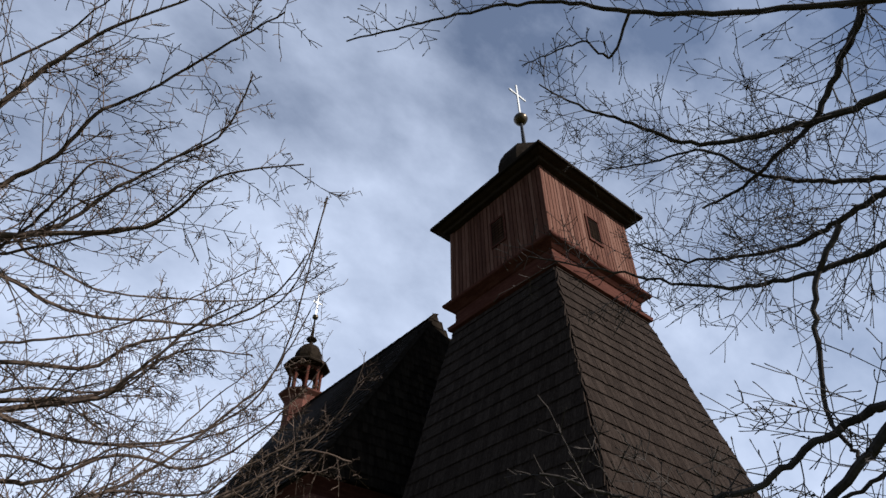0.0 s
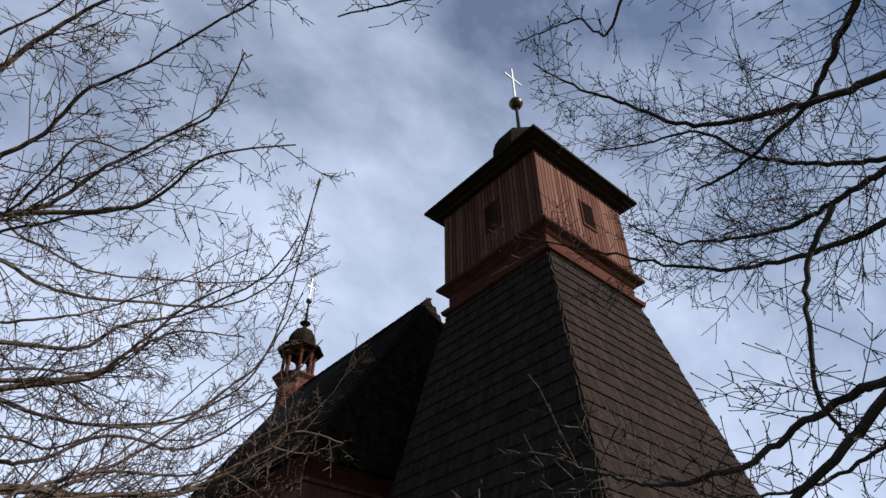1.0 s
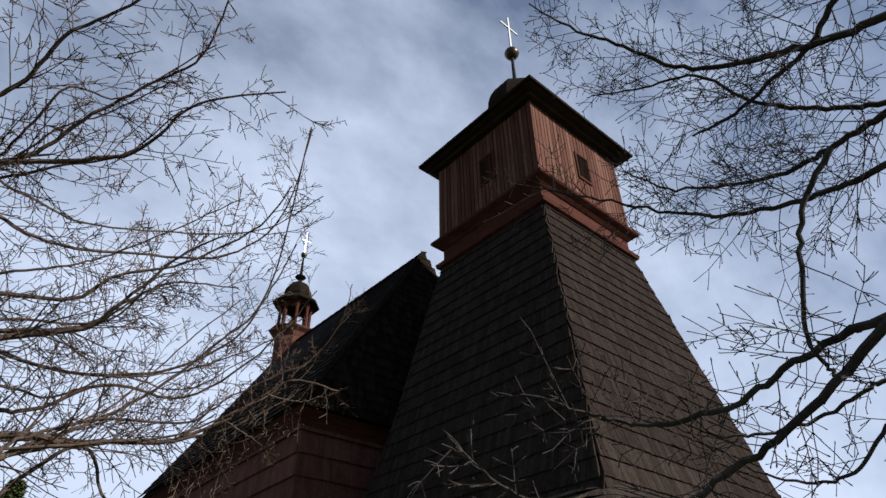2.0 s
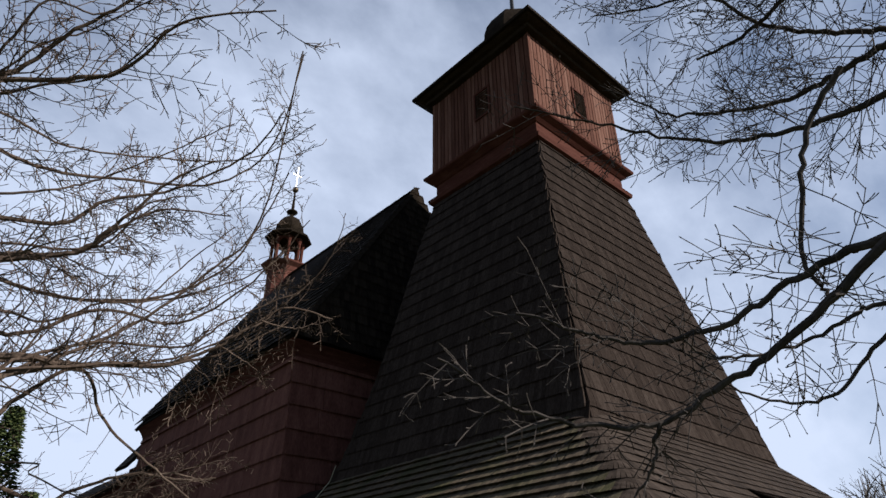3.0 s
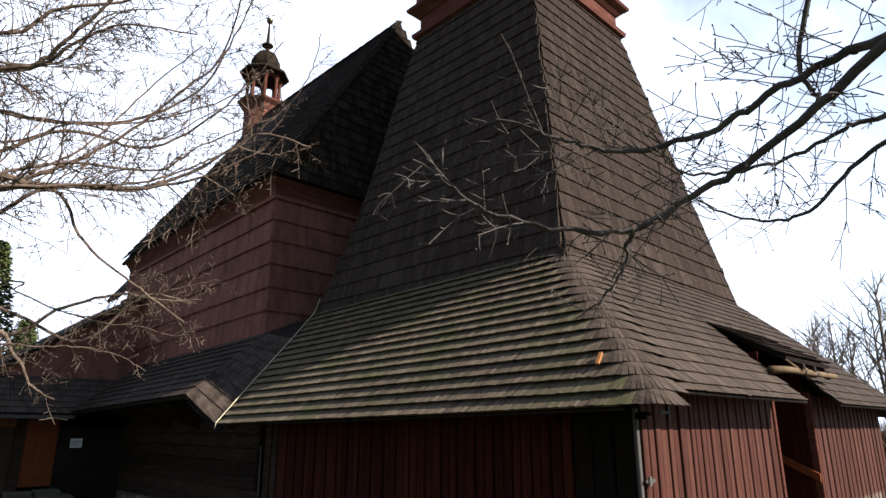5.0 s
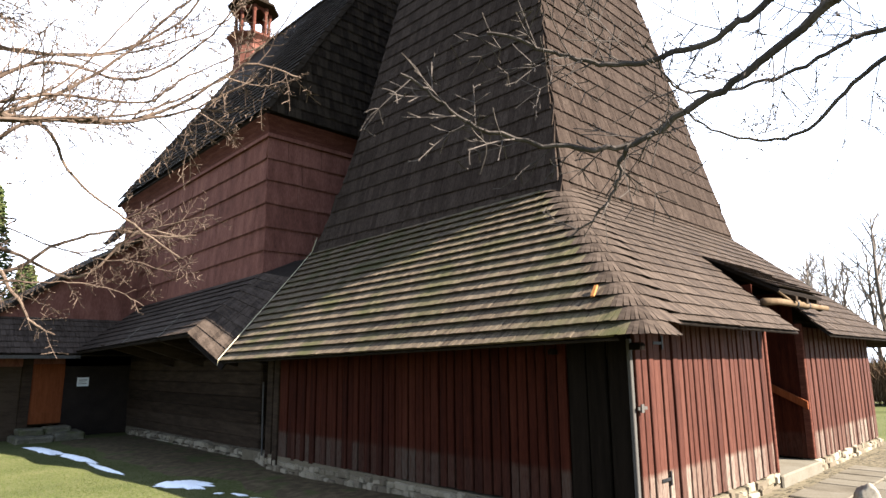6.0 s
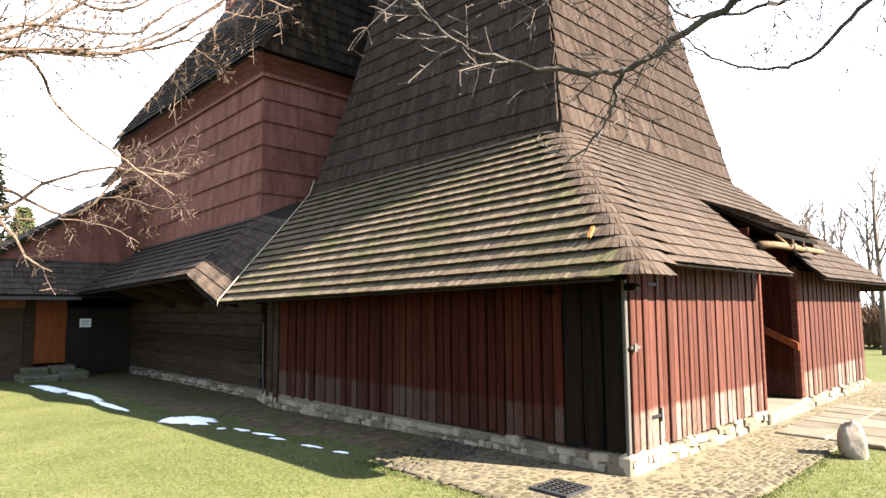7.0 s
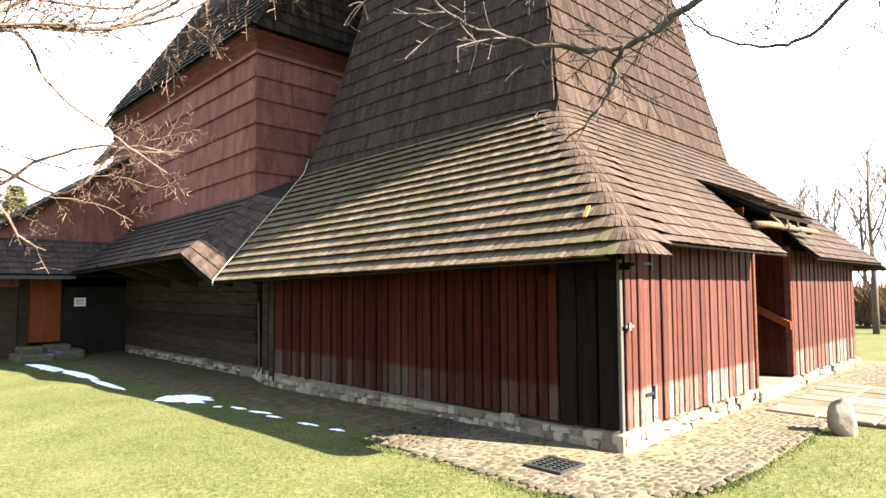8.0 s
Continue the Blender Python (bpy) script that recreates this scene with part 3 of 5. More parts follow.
wing_wall = part("wing_wall", Shape().box(-6.5, -1.95, WY + 0.1, WY + 0.25, -0.3, 2.3).box(-1.7, XN, WY + 0.6, WY + 0.75, -0.3, 2.3), M_LOG, church, "dark log wall of the side wing")
part("wing_door", Shape().box(-1.72, -0.95, WY - 0.02, WY + 0.04, 0.18, 1.76).box(-1.72, -0.95, WY - 0.04, WY - 0.021, 0.35, 0.47).box(-1.72, -0.95, WY - 0.04, WY - 0.021, 1.4, 1.52), M_ORANGE, church, "orange-brown ledged plank door")
part("door_post", Shape().box(-1.95, -1.72, WY - 0.06, WY + 0.1, -0.2, 2.2), M_LOG, church)
part("notice", Shape().box(-0.62, -0.33, WY - 0.03, WY - 0.01, 1.14, 1.38), M_PLAQUE, church, "small white notice board")
part("notice_lines", Shape().box(-0.58, -0.37, WY - 0.036, WY - 0.031, 1.3, 1.32).box(-0.58, -0.41, WY - 0.036, WY - 0.031, 1.25, 1.265).box(-0.58, -0.38, WY - 0.036, WY - 0.031, 1.2, 1.215), M_IRON, church, "dark unreadable lines")
# the porch recess gets its shade from this wall's near-black colour
part("notice_board_wall", Shape().box(-0.95, XN, WY - 0.0, WY + 0.1, -0.3, 2.3), M_DARK, church, "boarded porch wall coloured dark as in shade")

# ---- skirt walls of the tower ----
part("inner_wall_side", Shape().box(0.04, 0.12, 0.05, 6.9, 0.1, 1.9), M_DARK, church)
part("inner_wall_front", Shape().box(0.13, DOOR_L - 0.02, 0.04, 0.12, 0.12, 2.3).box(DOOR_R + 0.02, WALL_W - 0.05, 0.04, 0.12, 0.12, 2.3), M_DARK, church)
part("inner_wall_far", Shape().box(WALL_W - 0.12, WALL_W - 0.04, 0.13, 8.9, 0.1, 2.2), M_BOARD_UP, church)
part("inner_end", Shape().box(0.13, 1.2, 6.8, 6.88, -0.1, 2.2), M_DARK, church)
side_wall = part("side_plank_wall", Shape().box(-0.005, 0.038, 0.06, 6.7, 1.72, 1.9), M_LOG, church, "red-brown plank wall worn pale at its foot")
front_wall = part("front_plank_wall", Shape().box(0.06, DOOR_L - 0.05, 0.0, 0.038, 1.92, 2.12).box(DOOR_R + 0.05, WALL_W - 0.06, 0.0, 0.038, 1.92, 2.12), M_LOG, church, "sunlit red-brown plank wall worn pale at its foot")
rnd = random.Random(11)


def foot(y):
    return 0.215 - 0.012 * y


y = 0.0
k = 0
while y < 6.6:
    w = rnd.uniform(0.125, 0.16) if y > 0.7 else 0.24
    if 6.6 - y - w < 0.1:
        w = 6.64 - y
    # the planks nearest the front corner are black
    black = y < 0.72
    d = 0.012 * (k % 2) + rnd.uniform(0, 0.008)
    part("plank", Shape().box(-0.032 - d, 0.004 - 0.008, y + 0.008, y + w - 0.014, foot(y) + rnd.uniform(-0.01, 0.012), 1.93, 0.006), M_BLACK_BOARD if black else M_BOARD_SHADED, side_wall)
    y += w
    k += 1
for x0, x1 in ((0.02, DOOR_L - 0.06), (DOOR_R + 0.06, WALL_W)):
    x = x0
    while x < x1 - 0.02:
        w = rnd.uniform(0.112, 0.138) * (1.5 if 0.36 < x < 0.5 else 1)
        if x1 - x - w < 0.08:
            w = x1 - x
        k += 1
        d = 0.01 * (k % 2) + rnd.uniform(0, 0.008)
        part("plank", Shape().box(x + 0.01, x + w - 0.016, -0.04 - d, -0.004, 0.21 + rnd.uniform(-0.01, 0.01) - 0.005 * x, 2.2, 0.006), M_BOARD_FADED_LIT, front_wall)
        x += w
part("corner_post", Shape().box(-0.055, -0.005, -0.04, 0.0, 0.2, 1.9, 0.006), M_GREY, church, "silvered grey corner board")
part("beam_end", Shape().box(-0.12, -0.03, -0.2, -0.06, 1.79, 1.86, 0.015), M_BLACK_BOARD, church, "black beam end under the eave")
part("beam_end", Shape().box(-0.16, -0.06, 0.8, 0.88, 1.76, 1.82, 0.015), M_BLACK_BOARD, church, "black beam end under the eave")
part("end_post", Shape().box(-0.08, 0.1, 6.62, 6.78, 0.0, 1.8, 0.01), M_LOG, church)
part("back_post", Shape().box(0.02, 0.2, 7.0, 7.2, -0.1, 1.9, 0.01), M_LOG, church)
part("rain_rod", Shape().tube([(-0.05, 7.16, 0.12), (-0.05, 7.2, 1.38)], [0.016, 0.016], 8), M_GREY, church, "thin pale upright rod")
part("latch", Shape().box(-0.02, 0.16, -0.075, -0.06, 1.215, 1.245).box(0.02, 0.07, -0.09, -0.076, 1.19, 1.27), M_GREY, church, "small pale metal latch")
for z in (0.5, 1.85):
    part("hinge", Shape().box(0.38, 0.56, -0.066, -0.06, z, z + 0.03).box(0.56, 0.585, -0.07, -0.06, z - 0.05, z + 0.09), M_IRON, church, "black iron hinge")

# doorway: jambs, side boards, inner door, steps and a loose brace
part("jamb", Shape().box(DOOR_L - 0.06, DOOR_L + 0.01, -0.07, 0.06, 0.2, 2.25, 0.01), M_TRIM, church)
part("jamb", Shape().box(DOOR_R - 0.01, DOOR_R + 0.06, -0.05, 0.06, 0.2, 2.25, 0.01), M_TRIM, church)
for x in (DOOR_L, DOOR_R):
    part("porch_side", Shape().box(x - 0.02, x + 0.02, 0.06, 1.9, 0.2, 2.75), M_BOARD_SHADED, church, "red-brown boarded porch side")
part("inner_door", Shape().box(DOOR_L + 0.02, DOOR_R - 0.02, 1.85, 1.92, 0.2, 2.7), M_BOARD_SHADED, church, "red-brown plank door at the back of the porch")
part("brace", Shape().hexa([(DOOR_R - 0.07, -0.04, 0.93), (DOOR_R - 0.025, -0.04, 0.93), (DOOR_R - 0.025, 0.8, 1.36), (DOOR_R - 0.07, 0.8, 1.36),
                            (DOOR_R - 0.07, -0.04, 1.05), (DOOR_R - 0.025, -0.04, 1.05), (DOOR_R - 0.025, 0.8, 1.48), (DOOR_R - 0.07, 0.8, 1.48)]), M_ORANGE, church, "slanting raw wooden rail")
part("threshold", Shape().box(DOOR_L - 0.05, DOOR_R + 0.05, -0.12, 0.9, -0.05, 0.17, 0.02), M_SLAB, church, "worn pale stone threshold")
part("inner_step", Shape().box(DOOR_L + 0.05, DOOR_R - 0.4, 0.35, 0.9, 0.175, 0.35, 0.02), M_STONE, church, "pale stone inner step")

# skirt roof of the tower: decks; the front one is cut open over the doorway
side_u, front_u = Vector((CX - BREAK - SIDE_EAVE, 0, BREAK_Z - SIDE_Z)), Vector((0, CY - BREAK - FRONT_EAVE, BREAK_Z - 2.036))
SIDE_LEN, FRONT_LEN = side_u.length, front_u.length
HIP_Y = -0.805
s = Shape()
s.slab([(SIDE_EAVE + 0.03, HIP_Y + 0.48, SIDE_Z + 0.024), (CX - BREAK, CY - BREAK + 0.46, BREAK_Z), (CX - BREAK, 8.28, BREAK_Z - 0.12), (SIDE_EAVE + 0.03, SIDE_END + 0.01, SIDE_END_Z + 0.024)][::-1], 0.025)
side_roof = part("side_skirt_roof", s, M_DARK, church, "sagging skirt roof of grey-brown shingles, mossy along the eave")
s = Shape()
GAP_V = FRONT_LEN * 0.56


def front_at(x, v, drop=0.0):
    p = Vector((x, FRONT_EAVE, 2.036)) + front_u.normalized() * v
    return (p.x, p.y, p.z - drop)


hx = lambda v: -0.33 + (CX - BREAK + 0.463) * v / FRONT_LEN
fx = lambda v: WALL_W + 0.45 - (WALL_W + 0.45 - CX - BREAK) * v / FRONT_LEN
s.slab([front_at(hx(0) + 0.46, 0), front_at(DOOR_L, 0), front_at(DOOR_L + 0.25, GAP_V), front_at(hx(GAP_V) + 0.46, GAP_V)], 0.02)
s.slab([front_at(DOOR_R - 0.15, 0), front_at(fx(0), 0), front_at(fx(GAP_V), GAP_V), front_at(DOOR_R + 0.2, GAP_V)], 0.02)
s.slab([front_at(hx(GAP_V) + 0.46, GAP_V + 0.003), front_at(fx(GAP_V), GAP_V + 0.003), front_at(CX + BREAK, FRONT_LEN), front_at(CX - BREAK + 0.46, FRONT_LEN)], 0.02)
front_roof = part("front_skirt_roof", s, M_DARK, church, "sunlit skirt roof of grey-brown shingles, open over the doorway")
s = Shape().slab([(WALL_W + 0.45, -0.6, 1.95), (WALL_W + 0.45, 8.6, 1.95), (CX + BREAK, 8.6, BREAK_Z), (CX + BREAK, CY - BREAK, BREAK_Z)], 0.05)
part("far_skirt_roof", s, M_SHINGLE, church, "shingled skirt roof on the tower's far side")

# raised roof over the doorway, with its peeled pole
GA, GB = Vector(front_at(3.7, GAP_V + 0.02)), Vector((3.55, -0.28, 2.66))
s = Shape().slab([(3.75, GB.y, GB.z), (5.75, GB.y, GB.z), (5.75, GA.y, GA.z + 0.02), (3.85, GA.y, GA.z + 0.02)], 0.05)
door_roof = part("doorway_roof", s, M_DARK, church, "raised shingled roof over the doorway")
part("eave_pole", Shape().tube([(3.42, -0.16, 2.47), (3.9, -0.2, 2.5), (4.8, -0.24, 2.5), (5.85, -0.3, 2.5)], [0.055, 0.05, 0.05, 0.04], 8), M_RAW, church, "peeled round pole under the raised roof", True)
for x in (4.5, 5.0, 5.6):
    part("pole_band", Shape().tube([(x, -0.225 - 0.03 * (x - 4.5), 2.5), (x + 0.045, -0.226 - 0.03 * (x - 4.5), 2.5)], [0.062, 0.062], 10), M_IRON, church, "dark band round the pole")
part("loose_pole", Shape().tube([(3.75, -0.26, 2.62), (4.3, -0.22, 2.55), (5.0, -0.2, 2.56)], [0.018, 0.022, 0.02], 6), M_RAW, church, "thin peeled pole", True)
for x in (4.35, 4.85, 5.35):
    part("rafter_end", Shape().hexa([(x, -0.3, 2.52), (x + 0.09, -0.3, 2.52), (x + 0.09, 0.7, 3.02), (x, 0.7, 3.02), (x, -0.3, 2.6), (x + 0.09, -0.3, 2.6), (x + 0.09, 0.7, 3.1), (x, 0.7, 3.1)]), M_LOG, church)

# conductor wire down the valley
pts = [(-0.87, 7.32, 1.68), (-0.86, 7.32, 1.78), (-0.79, 7.36, 1.84), (-0.2, 7.57, 2.42), (0.4, 7.78, 3.0), (1.0, 8.0, 3.58), (1.5, 8.2, 4.07), (1.62, 8.2, 4.4)]
part("conductor_wire", Shape().tube(pts, [0.007] * len(pts), 6), M_WIRE, church, "pale conductor wire along the roof valley")

# ---- ground ----
s = Shape()
xs = [-400, -120, -40, -20] + [-12 + 0.5 * i for i in range(53)] + [20, 30, 60, 140, 400]
ys = [-400, -120, -40, -20] + [-10 + 0.5 * i for i in range(65)] + [28, 40, 80, 160, 400]
rnd = random.Random(3)
for y in ys:
    for x in xs:
        bump = noise.noise((x * 0.6, y * 0.6, 0)) * 0.025 if -12 < x < 14 and -10 < y < 22 else 0
        s.v.append((x, y, ground_z(x, y) - 0.02 + bump))
nx = len(xs)
for j in range(len(ys) - 1):
    for i in range(nx - 1):
        s.f.append((j * nx + i, j * nx + i + 1, (j + 1) * nx + i + 1, (j + 1) * nx + i))
tagged(part("ground", s, M_GRASS, None, "", True), "short spring lawn with dry straw patches", "lawn", kind="structure")

# bare soil strip under the eaves
s = Shape()
n = 40
for i in range(n + 1):
    y = 2.3 + (15.6 - 2.3) * i / n
    edge = -1.2 - 0.2 * min(1, max(0, (y - 7) / 2)) + 0.1 * math.sin(y * 2.1) + 0.06 * math.sin(y * 5.3)
    for k in range(6):
        x = edge + (0.9 - edge) * k / 5
        s.v.append((x, y, ground_z(x, y) - 0.04 * (k == 0) + 0.006 * (k > 0) + 0.02 * noise.noise((x * 3, y * 3, 2)) * (0 < k)))
for i in range(n):
    for k in range(5):
        s.f.append((i * 6 + k, i * 6 + k + 1, (i + 1) * 6 + k + 1, (i + 1) * 6 + k))
tagged(part("soil_strip", s, M_SOIL, None, "", True), "damp bare soil under the eaves of the church", "soil", kind="structure")
s = Shape()
edge_ = [(-1.42, 2.5), (-1.48, 1.6), (-1.46, 0.7), (-1.5, -0.1), (-1.4, -0.5), (-0.9, -0.92), (-0.3, -1.08), (0.4, -1.13), (2.0, -1.1), (4.0, -1.12), (7.0, -1.1), (10.2, -1.12)]
inner_ = [(0.05, 2.9), (0.05, 1.6), (0.05, 0.7), (0.05, 0.1), (0.05, 0.08), (0.06, 0.07), (0.07, 0.06), (0.4, 0.05), (2.0, 0.05), (4.0, 0.05), (7.0, 0.05), (10.2, 0.05)]
for (x, y), (p, q) in zip(edge_, inner_):
    s.v += [(x, y, ground_z(x, y) - 0.018), (x + (p - x) * 0.06, y + (q - y) * 0.06, ground_z(x, y) + 0.008), (p, q, ground_z(p, q) + 0.012)]
s.v[:3] = [(x, y, z - 0.04) for x, y, z in s.v[:3]]
for i in range(len(edge_) - 1):
    for k in range(2):
        s.f.append((i * 3 + k, i * 3 + 3 + k, i * 3 + 4 + k, i * 3 + 1 + k))
pavement = tagged(part("pavement", s, M_SAND), "cobbled apron of river stones round the church", "pavement", kind="structure")


# ---- plinth ----
plinth = part("plinth", Shape().box(-0.05, 0.13, -0.05, 6.95, -0.3, 0.165), M_MORTAR, church, "low rubble stone plinth")
for x0, x1, y0, y1, z0, z1 in ((0.14, DOOR_L - 0.06, -0.05, 0.12, -0.3, 0.165), (DOOR_R + 0.06, WALL_W + 0.02, -0.05, 0.12, -0.3, 0.15), (XN - 0.1, XN + 0.02, YN - 0.1, 16.6, -0.5, -0.02),
                               (0.14, XN + 0.02, 7.0, 7.2, -0.4, 0.08), (0.5, XN - 0.11, 7.21, YN, -0.4, 0.03)):
    part("footing", Shape().box(x0, x1, y0, y1, z0, z1), M_MORTAR, plinth)


def rubble(seed):
    r = random.Random(seed)
    bm = bmesh.new()
    bmesh.ops.create_cube(bm, size=1)
    for v in bm.verts:
        v.co += Vector((r.uniform(-0.14, 0.14), r.uniform(-0.08, 0.08), r.uniform(-0.16, 0.16)))
    bmesh.ops.bevel(bm, geom=list(bm.edges), offset=0.13, segments=1, affect="EDGES")
    m = bpy.data.meshes.new("stone")
    bm.to_mesh(m)
    bm.free()
    m.materials.append(M_STONE)
    return m


STONES = [rubble(i) for i in range(8)]
rnd = random.Random(21)


def stone_row(start, step, length, face, z, h, parent):
    """Stones along a wall's foot; face: how the row is turned (0: along x, 90: along y)."""
    u = 0.0
    while u < length:
        w = min(rnd.choice((rnd.uniform(0.06, 0.14), rnd.uniform(0.14, 0.34))), length - u + 0.05)
        ob = bpy.data.objects.new("stone", rnd.choice(STONES))
        scene.collection.objects.link(ob)
        p = Vector(start) + Vector(step) * (u + w / 2)
        hh = h * rnd.uniform(0.55, 1.2)
        ob.matrix_world = (Matrix.Translation((p.x, p.y, z(u) + hh / 2)) @ Matrix.Rotation(radians(face + rnd.uniform(-6, 6)), 4, "Z") @ Matrix.Rotation(radians(rnd.uniform(-5, 5)), 4, "Y")
                           @ Matrix.Diagonal((w * 1.02, 0.2 + rnd.uniform(-0.03, 0.03), hh, 1)))
        ob.parent = parent
        u += w


for lay, h in ((0, 0.12), (1, 0.1)):
    stone_row((0.02, -0.06, 0), (0, 1, 0), 7.0, 90, lambda u: -0.02 + lay * 0.11 - 0.012 * u, h, plinth)
    stone_row((-0.06, 0.02, 0), (1, 0, 0), DOOR_L, 0, lambda u: -0.02 + lay * 0.11 - 0.003 * u, h, plinth)
    stone_row((DOOR_R, 0.02, 0), (1, 0, 0), WALL_W - DOOR_R + 0.08, 0, lambda u: -0.03 + lay * 0.1, h, plinth)
    stone_row((XN - 0.12, YN - 0.15, 0), (0, 1, 0), 7.2, 90, lambda u: -0.24 + lay * 0.11, h, plinth)
stone_row((0.1, 7.1, 0), (0.35, 0.94, 0), 1.9, 70, lambda u: -0.12 - 0.06 * u, 0.2, plinth)
part("corner_stone", Shape().box(-0.085, 0.3, -0.085, 0.09, -0.1, 0.2, 0.03), M_STONE, plinth)

# door slabs and path
path = tagged(part("path", Shape().box(DOOR_L - 0.6, DOOR_R + 0.9, -9.0, -0.3, -0.1, 0.004), M_SOIL), "path of sandstone slabs to the church door", "path", kind="structure")
for j in range(9):
    x = DOOR_L - 0.6
    while x < DOOR_R + 0.85:
        w = min(rnd.uniform(0.45, 0.8), DOOR_R + 0.9 - x)
        part("slab", Shape().box(x + 0.012, x + w - 0.012, -0.32 - (j + 1) * 0.6 + 0.012, -0.32 - j * 0.6 - 0.012, -0.05, 0.03 + rnd.uniform(-0.006, 0.006), 0.012), M_SLAB, path)
        x += w

# standing field stone
bm = bmesh.new()
bmesh.ops.create_icosphere(bm, subdivisions=3, radius=1)
for v in bm.verts:
    c = v.co.copy()
    for n, d in (((-0.8, -0.5, 0.33), 0.66), ((0.8, -0.35, 0.5), 0.5), ((0.2, -0.97, 0.1), 0.8), ((-0.2, 0.3, 0.93), 0.82), ((0.5, -0.7, -0.2), 0.8), ((0.9, 0.3, 0.3), 0.75)):
        n = Vector(n).normalized()
        c -= n * max(0.0, c.dot(n) - d)
    c *= 1 + 0.1 * noise.noise(c * 2.2)
    v.co = Vector((c.x * 0.165 - 0.07 * c.z, c.y * 0.15, c.z * 0.27 + 0.14))
m = bpy.data.meshes.new("field_stone")
for f in bm.faces:
    f.smooth = True
bm.to_mesh(m)
bm.free()
m.materials.append(M_FIELD)
ob = new("field_stone", m)
ob.location = (2.45, -1.33, 0)
tagged(ob, "rough pale field stone standing in the lawn", "stone")

# drain grate in the cobbles
gratings = thing("drain_grate", "square galvanised drain grate among the cobbles", "grate", at=(-0.88, 0.19, 0.0))
part("frame", Shape().box(-0.2, 0.2, -0.2, -0.175, -0.02, 0.034).box(-0.2, 0.2, 0.175, 0.2, -0.02, 0.034).box(-0.2, -0.175, -0.174, 0.174, -0.02, 0.034).box(0.175, 0.2, -0.174, 0.174, -0.02, 0.034), M_GRATE, gratings)
for i in range(6):
    x = -0.15 + i * 0.06
    part("bar", Shape().box(x - 0.009, x + 0.009, -0.174, 0.174, 0.0, 0.032), M_GRATE, gratings)
for i in range(4):
    y = -0.12 + i * 0.08
    part("cross_bar", Shape().box(-0.174, 0.174, y - 0.006, y + 0.006, 0.01, 0.03), M_GRATE, gratings)
part("pit", Shape().box(-0.174, 0.174, -0.174, 0.174, -0.02, 0.02), M_IRON, gratings)


def blob(name, x, y, lx, ly, h, turn, mat, label, category, seed):
    """A low drift with an uneven outline."""
    r = random.Random(seed)
    s = Shape()
    rings, sides = 5, 44
    off = r.uniform(0, 50)
    for k in range(rings):
        f = k / (rings - 1)
        for i in range(sides):
            w = 2 * math.pi * i / sides
            j = 1 + 0.55 * noise.noise((math.cos(w) * 1.6 + off, math.sin(w) * 1.6, seed)) + 0.5 * noise.noise((math.cos(w) * 5 + off, math.sin(w) * 5, seed))
            rr = (1 - f) * j
            px, py = rr * lx * math.cos(w), rr * ly * math.sin(w)
            c, q = math.cos(radians(turn)), math.sin(radians(turn))
            wx, wy = x + px * c - py * q, y + px * q + py * c
            s.v.append((wx, wy, ground_z(wx, wy) - 0.02 + h * (1 - (1 - f) ** 3) * (1 + 0.4 * noise.noise((wx * 6, wy * 6, 1)))))
    for k in range(rings - 1):
        for i in range(sides):
            q = (i + 1) % sides
            s.f.append((k * sides + i, k * sides + q, (k + 1) * sides + q, (k + 1) * sides + i))
    ob = part(name, s, mat, None, "", True)
    return tagged(ob, label, category, "snow remnants")


SNOW = "melting remnant of old white snow on the grass"
blob("snow_patch", -1.56, 6.65, 0.24, 0.5, 0.05, 18, M_SNOW, SNOW, "snow", 4)
blob("snow_patch", -1.75, 9.9, 0.07, 1.0, 0.04, 2, M_SNOW, SNOW, "snow", 11)
blob("snow_patch", -1.72, 11.9, 0.12, 1.1, 0.05, 4, M_SNOW, SNOW, "snow", 12)
blob("snow_patch", -1.9, 13.7, 0.18, 1.0, 0.05, 6, M_SNOW, SNOW, "snow", 13)
for i, (x, y, a_, l) in enumerate(((-1.58, 5.62, 0.1, 0.16), (-1.42, 5.3, 0.09, 0.3), (-1.38, 4.75, 0.06, 0.34), (-1.42, 4.3, 0.05, 0.2), (-1.4, 3.5, 0.06, 0.3), (-1.36, 2.95, 0.04, 0.2))):
    blob("snow_patch", x + 0.05, y, a_ * 0.55, l * 0.6, 0.014, 12, M_SNOW, SNOW, "snow", 30 + i)

# stone steps before the wing door, of rough blocks
for x0, x1, y0, z0, z1 in ((-2.15, -1.3, 15.65, -0.3, -0.05), (-1.28, -0.55, 15.75, -0.3, -0.01), (-2.0, -1.45, 16.1, -0.06, 0.11), (-1.43, -0.8, 16.15, -0.04, 0.13)):
    s = Shape()
    s.box(x0, x1, y0, 16.7, z0, z1, 0.04)
    s.v = [(x + 0.05 * noise.noise((x * 3, y * 3, z * 5)), y + 0.08 * noise.noise((x * 2, y * 2, z * 5 + 9)), z + 0.03 * noise.noise((x * 2, y * 4, 3))) for x, y, z in s.v]
    tagged(part("stone_step", s, M_STEP), "rough mossy stone step before the wing door", "step", "wing steps")

